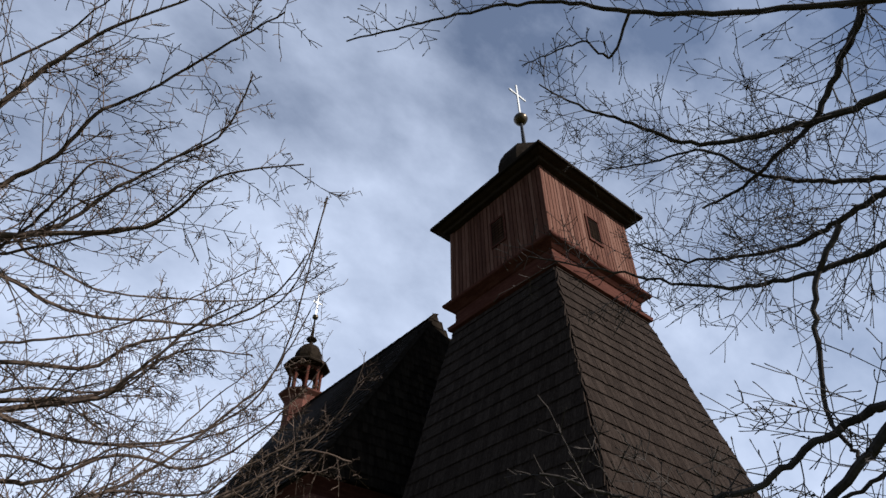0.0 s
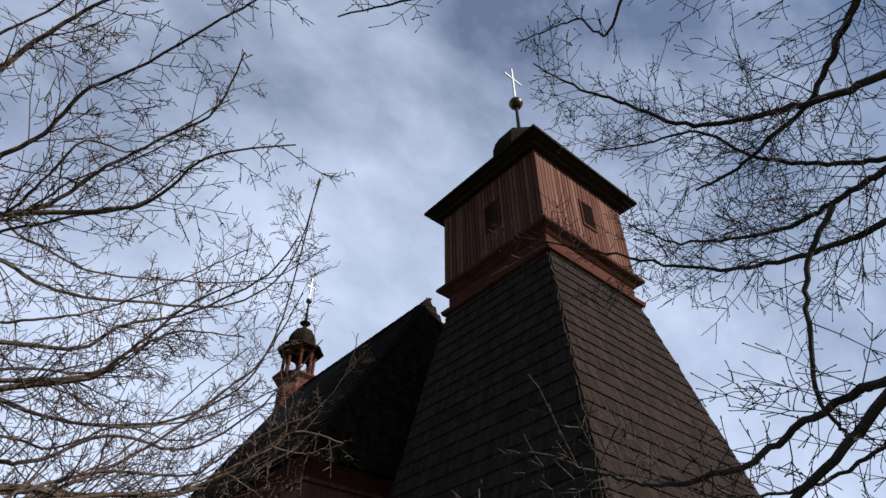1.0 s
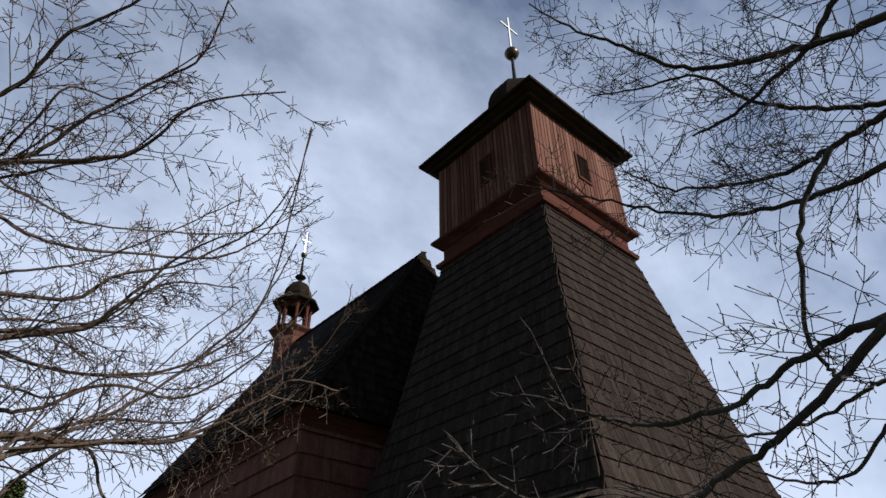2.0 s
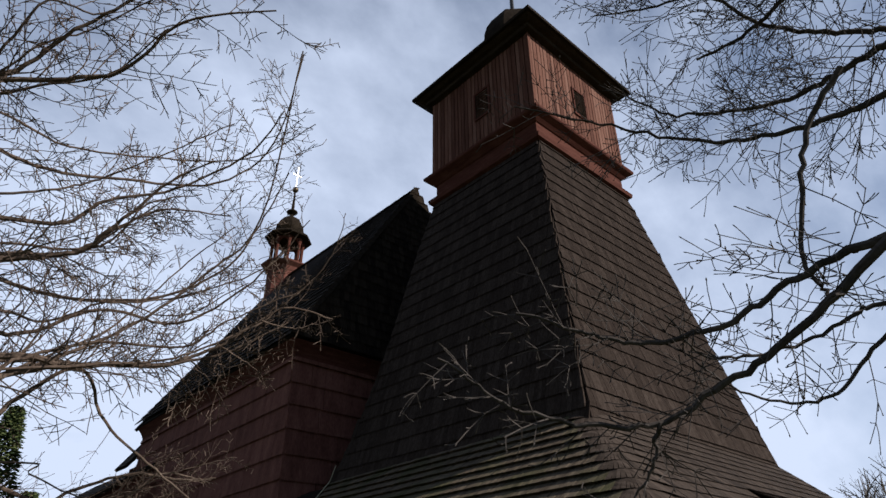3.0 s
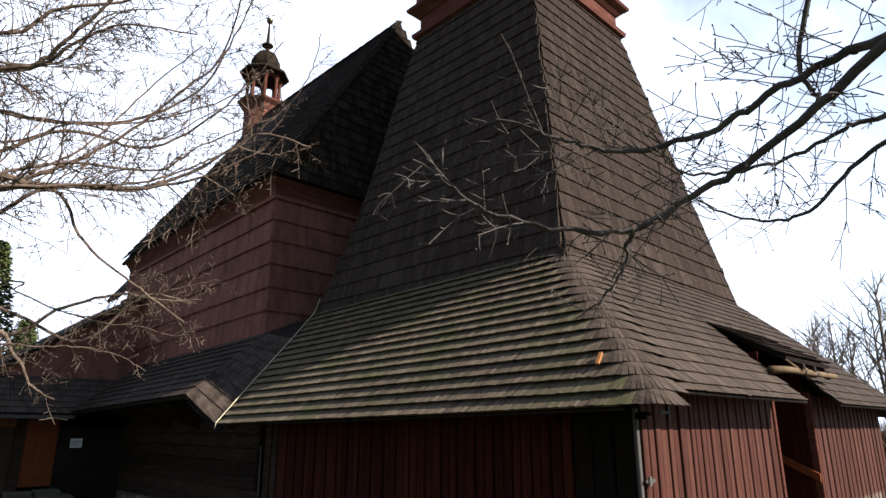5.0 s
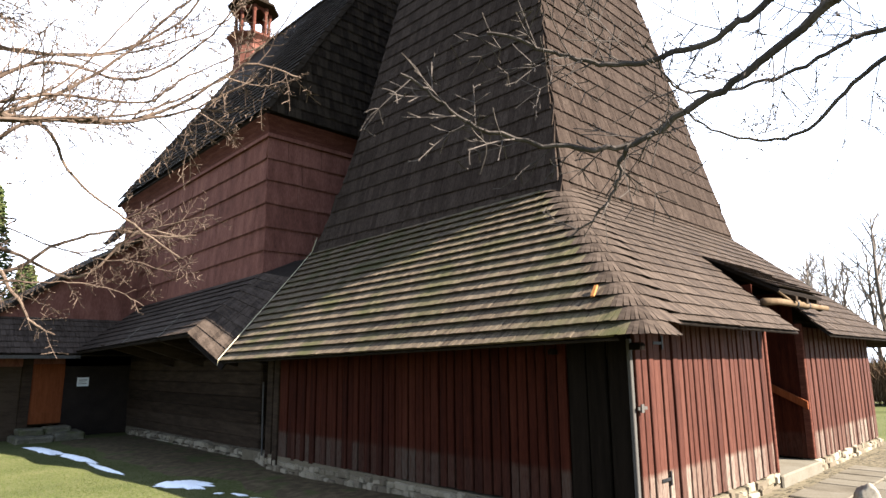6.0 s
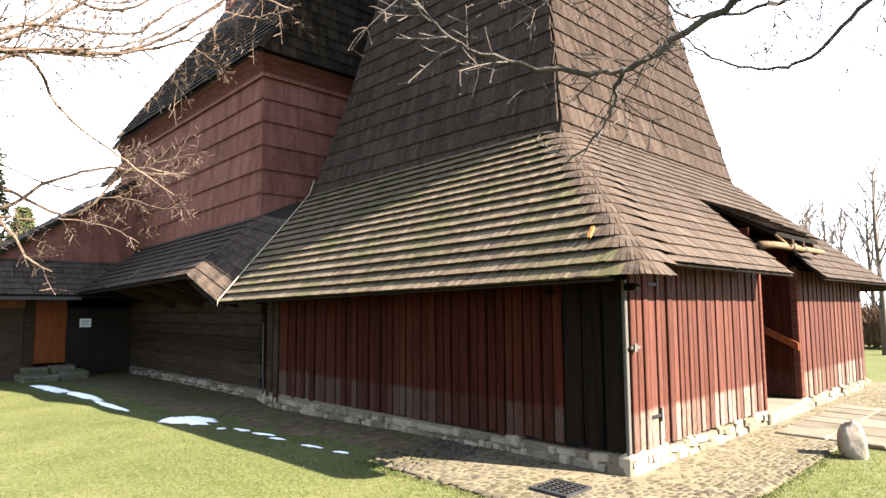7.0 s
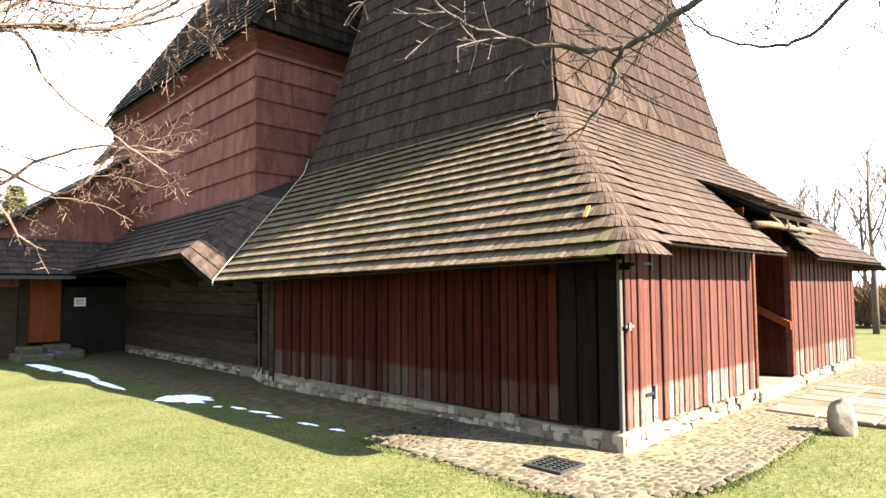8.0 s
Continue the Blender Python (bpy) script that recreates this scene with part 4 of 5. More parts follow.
# ---- trees ----
def curve_points(ctrl, n):
    """A smooth line through the control points."""
    p = [Vector(c) for c in ctrl]
    p = [p[0] * 2 - p[1]] + p + [p[-1] * 2 - p[-2]]
    out = []
    for i in range(1, len(p) - 2):
        for k in range(n):
            t = k / n
            a, b, c, d = p[i - 1], p[i], p[i + 1], p[i + 2]
            out.append(0.5 * ((2 * b) + (c - a) * t + (2 * a - 5 * b + 4 * c - d) * t * t + (3 * b - a - 3 * c + d) * t ** 3))
    out.append(p[-2])
    return out


def sprig(shape, start, way, length, radius, depth, rnd, buds, kids=5, droop=0.0, zig=0.1, least=0.0):
    """A long crooked twig with side twigs set alternately along it, each ending in a bud."""
    n = max(3, min(9, int(length / 0.06)))
    p, d, pts, rad = Vector(start), Vector(way).normalized(), [], []
    bend = Vector((rnd.gauss(0, 1), rnd.gauss(0, 1), rnd.gauss(0, 1) + droop)) * 0.06
    for i in range(n + 1):
        pts.append(p.copy())
        rad.append(max(radius * (1 - 0.65 * i / n), least))
        d = (d + bend + Vector((rnd.uniform(-1, 1), rnd.uniform(-1, 1), rnd.uniform(-1, 1))) * zig).normalized()
        p = p + d * (length / n)
    shape.tube(pts, rad, 4 if radius > 0.004 else 3)
    if buds:
        e = pts[-1]
        shape.tube([e - d * buds, e + d * buds * 1.2, e + d * buds * 2.8], [least, buds * 0.72, least * 0.4], 4)
    if depth and length > 0.1:
        plane = d.cross(Vector((rnd.uniform(-1, 1), rnd.uniform(-1, 1), rnd.uniform(-1, 1)))).normalized()
        for k in range(kids):
            i = min(n, max(1, int(round(n * (0.2 + 0.7 * (k + rnd.uniform(0.1, 0.9)) / kids)))))
            t = (pts[i] - pts[i - 1]).normalized()
            side = (plane * (1 if k % 2 else -1) + Vector((rnd.gauss(0, 1), rnd.gauss(0, 1), rnd.gauss(0, 1))) * 0.35).normalized()
            spur = rnd.random() < 0.5
            ln = max(length * (rnd.uniform(0.1, 0.24) if spur else rnd.uniform(0.3, 0.62)) * (1.1 - 0.5 * i / n), 0.03)
            sprig(shape, pts[i], t * rnd.uniform(0.25, 0.9) + side * rnd.uniform(0.6, 1.0), ln, rad[i] * 0.65, depth - 1, rnd, buds, max(2, kids - 1), droop, zig, least)


def limb(tree, ctrl, r0, r1, mat, rnd, count, twig, depth, buds, kids=4, start=0.12, zig=0.1, sides=7, small=0.35, least=0.0012, rise=0.05):
    s = Shape()
    pts = curve_points(ctrl, 6)
    pts = [p + Vector((rnd.uniform(-1, 1), rnd.uniform(-1, 1), rnd.uniform(-1, 1))) * 0.006 for p in pts]
    n = len(pts) - 1
    rad = [r0 + (r1 - r0) * (i / n) ** 0.8 for i in range(n + 1)]
    s.tube(pts, rad, sides)
    for k in range(count):
        i = min(n - 1, max(1, int(n * (start + (1 - start) * (k + rnd.random()) / count))))
        t = (pts[i + 1] - pts[i - 1]).normalized()
        side = t.cross(Vector((rnd.uniform(-1, 1), rnd.uniform(-1, 1), rnd.uniform(-0.5, 0.5)))).normalized()
        f = 1 - 0.5 * i / n
        sprig(s, pts[i], t * rnd.uniform(0.5, 1.1) + side, twig * rnd.uniform(0.4, 1.1) * f, max(rad[i] * small, least * 1.5), depth, rnd, buds, kids, rise, zig, least)
    return part("limb", s, mat, tree)


LIMBS_NEAR = {
    "R1": (0.015, 0.004, 14, 0.42, [(-4.15, -3.06, 2.56), (-4.15, -2.93, 2.55), (-4.17, -2.78, 2.51), (-4.19, -2.63, 2.45), (-4.25, -2.45, 2.43), (-4.32, -2.35, 2.45), (-4.39, -2.28, 2.48), (-4.5, -2.17, 2.54)]),
    "R2": (0.016, 0.003, 14, 0.36, [(-4.19, -3.02, 2.53), (-4.17, -2.87, 2.44), (-4.18, -2.69, 2.34), (-4.21, -2.53, 2.27), (-4.25, -2.41, 2.22), (-4.4, -2.3, 2.21), (-4.56, -2.18, 2.25), (-4.65, -2.14, 2.31), (-4.74, -2.11, 2.36)]),
    "R3": (0.009, 0.004, 6, 0.25, [(-4.17, -3.07, 3.05), (-4.16, -2.95, 2.93), (-4.14, -2.88, 2.77), (-4.11, -2.82, 2.58), (-4.13, -2.84, 2.49), (-4.17, -2.87, 2.44), (-4.23, -2.9, 2.43)]),
    "R4": (0.011, 0.003, 8, 0.35, [(-3.57, -2.97, 2.62), (-3.63, -2.8, 2.59), (-3.68, -2.64, 2.52), (-3.77, -2.48, 2.5), (-3.85, -2.39, 2.51), (-3.98, -2.35, 2.63)]),
    "R5": (0.012, 0.003, 8, 0.35, [(-3.47, -2.98, 2.64), (-3.48, -2.79, 2.53), (-3.49, -2.67, 2.42), (-3.53, -2.55, 2.38), (-3.61, -2.41, 2.42), (-3.72, -2.3, 2.54)]),
    "R6": (0.007, 0.002, 5, 0.18, [(-4.25, -2.41, 2.22), (-4.23, -2.37, 2.15), (-4.22, -2.31, 2.07), (-4.25, -2.22, 2.0)]),
    "U1": (0.024, 0.003, 22, 0.6, [(-3.66, -3.47, 3.81), (-3.71, -3.19, 3.83), (-3.78, -3.03, 3.85), (-3.87, -2.86, 3.86), (-4.0, -2.7, 3.9), (-4.2, -2.58, 3.99), (-4.37, -2.49, 4.04), (-4.54, -2.43, 4.09)]),
    "U2": (0.022, 0.003, 22, 0.6, [(-3.48, -3.32, 3.6), (-3.5, -3.11, 3.56), (-3.53, -2.95, 3.52), (-3.58, -2.79, 3.49), (-3.67, -2.62, 3.5), (-3.8, -2.45, 3.52), (-3.95, -2.36, 3.59)]),
    "U3": (0.018, 0.003, 20, 0.55, [(-3.54, -3.21, 3.34), (-3.59, -2.96, 3.31), (-3.66, -2.78, 3.3), (-3.75, -2.61, 3.31), (-3.88, -2.46, 3.35), (-4.07, -2.29, 3.42), (-4.33, -2.09, 3.48)]),
    "U4": (0.026, 0.005, 20, 0.6, [(-3.86, -3.6, 4.26), (-3.78, -3.43, 4.14), (-3.73, -3.28, 4.03), (-3.68, -3.11, 3.9), (-3.7, -2.95, 3.83), (-3.73, -2.77, 3.75), (-3.8, -2.61, 3.7)]),
    "U5": (0.016, 0.003, 13, 0.4, [(-4.11, -3.57, 3.68), (-4.36, -3.15, 3.88), (-4.59, -2.9, 3.97), (-4.78, -2.75, 4.02), (-4.95, -2.58, 4.03), (-5.13, -2.37, 3.99), (-5.31, -2.17, 3.92)]),
    "U6": (0.018, 0.003, 20, 0.55, [(-3.39, -3.31, 3.64), (-3.47, -3.11, 3.69), (-3.57, -2.96, 3.74), (-3.69, -2.84, 3.8), (-3.88, -2.73, 3.91), (-3.99, -2.55, 3.91), (-4.12, -2.38, 3.91)]),
    "U8": (0.006, 0.002, 5, 0.15, [(-4.62, -2.91, 3.92), (-4.57, -2.77, 3.85), (-4.66, -2.74, 3.9), (-4.71, -2.65, 3.9), (-4.77, -2.53, 3.89)]),
}
LIMBS_SIDE = {
    "La": (0.03, 0.005, 25, 0.85, [(-6.53, 0.01, 4.35), (-6.35, -0.26, 4.71), (-6.21, -0.52, 4.99), (-6.03, -0.77, 5.21), (-5.67, -1.18, 5.48)]),
    "Lb": (0.023, 0.005, 25, 0.85, [(-6.38, 0.32, 4.11), (-6.17, 0.08, 4.45), (-6.02, -0.1, 4.63), (-5.95, -0.34, 4.84), (-5.78, -0.55, 4.99), (-5.52, -0.98, 5.27), (-5.34, -1.28, 5.4)]),
    "Lc": (0.023, 0.005, 25, 0.85, [(-6.3, 0.51, 4.0), (-6.04, 0.33, 4.28), (-5.83, 0.2, 4.42), (-5.66, -0.04, 4.66), (-5.47, -0.28, 4.86), (-5.29, -0.54, 5.03), (-5.31, -0.87, 5.25)]),
    "Ld": (0.03, 0.005, 25, 0.85, [(-6.38, 0.42, 4.14), (-6.05, 0.3, 4.27), (-5.6, 0.11, 4.44), (-5.36, -0.07, 4.54), (-5.2, -0.4, 4.79), (-4.81, -0.73, 4.9)]),
    "Le": (0.023, 0.005, 25, 0.85, [(-6.43, 0.97, 4.4), (-5.97, 1.07, 4.48), (-5.54, 1.19, 4.47), (-4.99, 1.16, 4.61), (-4.36, 1.0, 4.8), (-4.06, 0.72, 5.2), (-4.13, 0.26, 5.85)]),
    "Lf": (0.023, 0.005, 25, 0.85, [(-6.09, 0.92, 3.67), (-5.73, 0.87, 3.82), (-5.31, 0.79, 3.91), (-5.13, 0.67, 4.1), (-4.78, 0.49, 4.27), (-4.45, 0.17, 4.56), (-4.37, -0.08, 4.82)]),
    "Lg": (0.03, 0.005, 25, 0.85, [(-6.03, 1.55, 3.74), (-5.62, 1.5, 3.86), (-5.13, 1.38, 4.02), (-4.9, 1.22, 4.27), (-4.66, 1.07, 4.44), (-4.23, 0.91, 4.48)]),
    "Lh": (0.023, 0.005, 25, 0.85, [(-6.06, 1.52, 3.79), (-5.57, 1.57, 3.78), (-5.09, 1.57, 3.75), (-4.49, 1.42, 3.88), (-4.08, 1.18, 4.2), (-3.95, 0.93, 4.61), (-3.9, 0.7, 4.96)]),
    "Li": (0.023, 0.005, 25, 0.85, [(-5.68, 1.22, 2.9), (-5.31, 1.24, 3.03), (-4.93, 1.18, 3.29), (-4.6, 1.07, 3.58), (-4.29, 0.85, 4.0), (-4.1, 0.63, 4.39), (-4.31, -0.1, 5.44)]),
    "Lj": (0.03, 0.005, 25, 0.85, [(-5.57, 0.98, 2.84), (-5.23, 0.96, 3.01), (-4.88, 0.92, 3.12), (-4.47, 0.85, 3.2), (-4.16, 0.72, 3.4), (-3.87, 0.52, 3.67), (-3.52, 0.41, 3.65)]),
    "Lk": (0.023, 0.005, 9, 0.5, [(-5.43, 1.94, 2.62), (-4.92, 1.89, 2.31), (-4.59, 1.76, 2.53), (-4.28, 1.62, 2.64), (-4.0, 1.49, 2.62), (-3.8, 1.37, 2.63)]),
    "Ll": (0.023, 0.005, 9, 0.5, [(-5.14, 1.76, 2.35), (-4.86, 1.73, 2.19), (-4.73, 1.72, 1.99), (-4.58, 1.7, 1.89)]),
    "Lm": (0.03, 0.005, 25, 0.85, [(-5.73, 0.86, 3.5), (-5.39, 0.75, 3.62), (-5.18, 0.64, 3.7), (-5.07, 0.49, 3.86), (-4.89, 0.23, 4.13), (-4.72, 0.03, 4.27)]),
    "Ln": (0.023, 0.005, 25, 0.85, [(-5.63, 1.37, 3.28), (-5.24, 1.32, 3.35), (-4.9, 1.19, 3.58), (-4.39, 1.06, 3.58), (-4.06, 0.8, 3.88), (-3.9, 0.56, 4.17)]),
    "Lo": (0.023, 0.005, 9, 0.5, [(-5.5, 1.23, 2.62), (-5.17, 1.16, 2.92), (-4.91, 1.08, 3.13), (-4.68, 1.13, 2.84), (-4.37, 1.12, 2.63), (-4.02, 1.06, 2.4)]),
    "Lp": (0.03, 0.005, 25, 0.85, [(-5.41, 0.9, 3.04), (-5.05, 0.9, 3.07), (-4.74, 0.86, 3.14), (-4.47, 0.82, 3.19), (-4.12, 0.68, 3.34), (-3.84, 0.5, 3.56)]),
    "Lr": (0.008, 0.0025, 26, 0.34, [(-5.04, 1.6, 2.62), (-4.93, 1.55, 2.56), (-4.63, 1.47, 2.44), (-4.4, 1.36, 2.45), (-4.24, 1.23, 2.57), (-4.05, 1.1, 2.65), (-3.85, 0.95, 2.71)]),
    "Ls": (0.0075, 0.0025, 24, 0.3, [(-5.02, 1.57, 2.22), (-4.91, 1.5, 2.21), (-4.73, 1.42, 2.21), (-4.54, 1.33, 2.21), (-4.34, 1.23, 2.16), (-4.21, 1.15, 2.07)]),
    "Lt": (0.005, 0.002, 22, 0.28, [(-4.63, 1.47, 2.44), (-4.41, 1.38, 2.38), (-4.27, 1.28, 2.38), (-4.05, 1.17, 2.32), (-3.94, 1.07, 2.34)]),
    "Lu": (0.005, 0.002, 22, 0.28, [(-4.48, 1.38, 2.44), (-4.37, 1.31, 2.48), (-4.23, 1.24, 2.52), (-4.08, 1.16, 2.55), (-3.94, 1.08, 2.58)]),
    "Lv": (0.011, 0.003, 22, 0.36, [(-5.25, 0.81, 2.98), (-5.02, 0.81, 3.05), (-4.54, 0.71, 3.17), (-4.27, 0.62, 3.33), (-4.03, 0.49, 3.51), (-3.88, 0.39, 3.7), (-3.76, 0.27, 3.89), (-3.72, 0.13, 4.08), (-3.75, -0.0, 4.28)]),
    "Lw": (0.005, 0.002, 12, 0.22, [(-4.03, 0.49, 3.51), (-3.82, 0.46, 3.51), (-3.7, 0.41, 3.55), (-3.59, 0.34, 3.6)]),
    "Lx": (0.005, 0.002, 14, 0.26, [(-4.27, 0.62, 3.33), (-4.06, 0.62, 3.26), (-3.94, 0.61, 3.2), (-3.88, 0.64, 3.14)]),
    "Lq": (0.023, 0.005, 9, 0.5, [(-5.31, 1.95, 2.53), (-4.87, 1.87, 2.46), (-4.45, 1.76, 2.3), (-4.15, 1.57, 2.64), (-3.83, 1.41, 2.61)]),
}
near_tree = thing("bare_tree", "bare dark-barked tree with budding twigs", "tree", "bare trees by the church", at=(0, 0, 0))
NX, NY = -4.4, -6.2
part("trunk", Shape().tube([(NX, NY, -0.1), (NX + 0.03, NY, 0.8), (NX - 0.02, NY + 0.03, 2.0), (NX + 0.1, NY + 0.05, 4.0), (NX + 0.15, NY, 6.5)], [0.24, 0.18, 0.16, 0.12, 0.05], 12), M_BARK_DARK, near_tree, "", True)
rnd = random.Random(77)
for name_, (r0, r1, cnt, twig, pts) in LIMBS_NEAR.items():
    z = max(1.9, pts[0][2] - 0.7)
    joint = [] if name_ in ("R3", "R6", "U8") else [(NX, NY, z), tuple(Vector(pts[0]) + (Vector(pts[0]) - Vector(pts[1])).normalized() * (Vector(pts[0]) - Vector((NX, NY, z))).length * 0.4)]
    limb(near_tree, joint + pts, r0, r1, M_BARK_DARK, rnd, int(cnt * 1.8), twig, 2, 0.003, 6, 0.3 if joint else 0.1, 0.14, small=0.2, least=0.0014)
side_tree = thing("bare_tree", "bare pale-barked tree with dense fine twigs", "tree", "bare trees by the church", at=(0, 0, 0))
SX, SY = -8.6, 1.9
part("trunk", Shape().tube([(SX, SY, -0.1), (SX + 0.05, SY, 1.0), (SX + 0.1, SY - 0.05, 2.4), (SX + 0.2, SY - 0.1, 4.5), (SX + 0.5, SY - 0.1, 7.5)], [0.3, 0.22, 0.19, 0.14, 0.05], 12), M_BARK_PALE, side_tree, "", True)
for name_, (r0, r1, cnt, twig, pts) in LIMBS_SIDE.items():
    z = max(1.9, pts[0][2] - 0.9)
    joint = [] if name_ in ("Lt", "Lu", "Lw", "Lx") else [(SX + 0.1, SY, z), ((SX + pts[0][0]) / 2, (SY + pts[0][1]) / 2, (z + pts[0][2]) / 2 + 0.1)]
    limb(side_tree, joint + pts, r0, r1, M_BARK_PALE, rnd, cnt, twig, 2, 0.003, 6, 0.3 if joint else 0.05, 0.12, small=0.34 if twig > 0.6 else 0.3, least=0.0014 if twig < 0.6 else 0.0025, rise=0.25)
    if twig > 0.6:
        # a slimmer branch beside each main one
        o = Vector((rnd.uniform(-0.35, 0.35), rnd.uniform(-0.35, 0.35), rnd.uniform(-0.3, 0.3)))
        bent = [tuple(Vector(q) + o * (0.5 + 0.5 * i / len(pts)) + Vector((rnd.uniform(-1, 1), rnd.uniform(-1, 1), rnd.uniform(-1, 1))) * 0.07) for i, q in enumerate(pts[:-1])]
        limb(side_tree, joint + bent, r0 * 0.62, r1 * 0.8, M_BARK_PALE, rnd, 9, twig * 0.8, 2, 0.003, 5, 0.3, 0.12, small=0.32, least=0.0022, rise=0.25)


def bare_tree(x, y, h, seed, spread=0.62):
    """A far leafless tree: trunk, limbs and a haze of twigs."""
    r = random.Random(seed)
    tree = thing("far_bare_tree", "tall bare pale tree beyond the churchyard lawn", "tree", "far bare trees", at=(x, y, 0))
    z0 = 0.0
    part("trunk", Shape().tube([(0, 0, z0 - 0.1), (0.05, 0, h * 0.3), (-0.05, 0.05, h * 0.6), (0.05, 0, h * 0.97)], [h * 0.016, h * 0.012, h * 0.008, 0.01], 8), M_BARK_FAR, tree, "", True)
    for k in range(13):
        z = h * (0.2 + 0.7 * k / 13)
        w = r.uniform(0, 6.3)
        s = Shape()
        sprig(s, (0, 0, z), (math.cos(w) * spread, math.sin(w) * spread, 1.0), (h - z) * r.uniform(0.55, 0.85) + 0.4, h * 0.005, 2, r, 0, 5, 0.5, 0.07, 0.0045)
        part("limb", s, M_BARK_FAR, tree)
    return tree


for i, (x, y, h) in enumerate(((22.6, 4.4, 6.3), (24.2, 2.6, 6.8), (27.0, 2.0, 7.5), (29.0, 4.6, 7.0), (33, 3.0, 8.0), (26.0, 5.4, 6.0), (38, 7.5, 9.0), (31, 6.6, 7.6), (24.6, 1.2, 6.6), (19.4, 1.42, 7.2))):
    bare_tree(x, y, h, 100 + i)


def hedge(x, y, lx, ly, h, seed):
    r = random.Random(seed)
    s = Shape()
    for k in range(2600):
        p = Vector((x + r.uniform(-lx, lx), y + r.uniform(-ly, ly), r.uniform(0, h * 0.6) * r.random() ** 0.5))
        d = Vector((r.uniform(-0.5, 0.5), r.uniform(-0.5, 0.5), 1)).normalized()
        l = r.uniform(0.3, 0.5) * h
        s.tube([p, p + d * l * 0.5 + Vector((r.uniform(-0.1, 0.1), r.uniform(-0.1, 0.1), 0)), p + d * l], [0.014, 0.009, 0.003], 3)
    tagged(part("hedge", s, M_BUSH), "brown leafless hedge behind the lawn", "hedge", kind="stuff")


hedge(23.5, 2.9, 1.0, 1.7, 2.3, 1)
hedge(34, 8.0, 1.5, 5.0, 2.4, 2)


def conifer(x, y, h, seed):
    r = random.Random(seed)
    tree = thing("conifer", "dark green conifer behind the church", "conifer", "conifers behind the church", at=(x, y, -0.2))
    part("trunk", Shape().tube([(0, 0, 0), (0, 0, h)], [0.16, 0.02], 8), M_BARK_DARK, tree)
    s = Shape()
    for k in range(6500):
        z = h * (0.08 + 0.92 * r.random() ** 1.15)
        reach = 0.24 * (h - z) + 0.15
        w = r.uniform(0, 6.3)
        q = reach * math.sqrt(r.random()) * r.uniform(0.8, 1.1)
        p = Vector((q * math.cos(w), q * math.sin(w), z - q * 0.25))
        d = Vector((math.cos(w + r.uniform(-0.5, 0.5)), math.sin(w + r.uniform(-0.5, 0.5)), r.uniform(-0.3, 0.4))).normalized()
        e = d.cross(Vector((0, 0, 1))).normalized() * 0.07
        l = r.uniform(0.16, 0.34)
        s.add([p - e * 0.4, p + d * l * 0.6 - e, p + d * l, p + d * l * 0.6 + e, p + d * l * 0.5 + Vector((0, 0, 0.06))], [(0, 1, 4), (1, 2, 4), (2, 3, 4), (3, 0, 4)])
    part("crown", s, M_NEEDLE, tree)


conifer(-1.35, 30.0, 9.9, 1)
conifer(0.4, 31.0, 6.6, 2)
conifer(-4.6, 30.0, 7.6, 3)

# ---- shingles of the roofs, wall courses ----
along = Vector((0, -(SIDE_END - HIP_Y), SIDE_Z - SIDE_END_Z)).normalized()
e0 = Vector((SIDE_EAVE, HIP_Y, SIDE_Z))
TURN = 0.5
hip_u = lambda v: -(CY - BREAK - HIP_Y) * v / SIDE_LEN
rows = shingles(side_roof, M_SHINGLE_SIDE, e0, along, side_u, SIDE_LEN + 0.16, lambda v: -(8.19 + 0.88 * v / SIDE_LEN), lambda v: hip_u(v) - TURN, 0.2, 0.062, 0.042, lift=0.75, rag=0.0022, mitre=False,
                near=lambda u, v: v < 0.74 and u > -5.2, seed=4)
rnd = random.Random(61)
hip_line = (Vector((CX - BREAK, CY - BREAK, BREAK_Z)) - e0).normalized()
dirs = (side_u.normalized(), hip_line, front_u.normalized())
levels = [0.0]
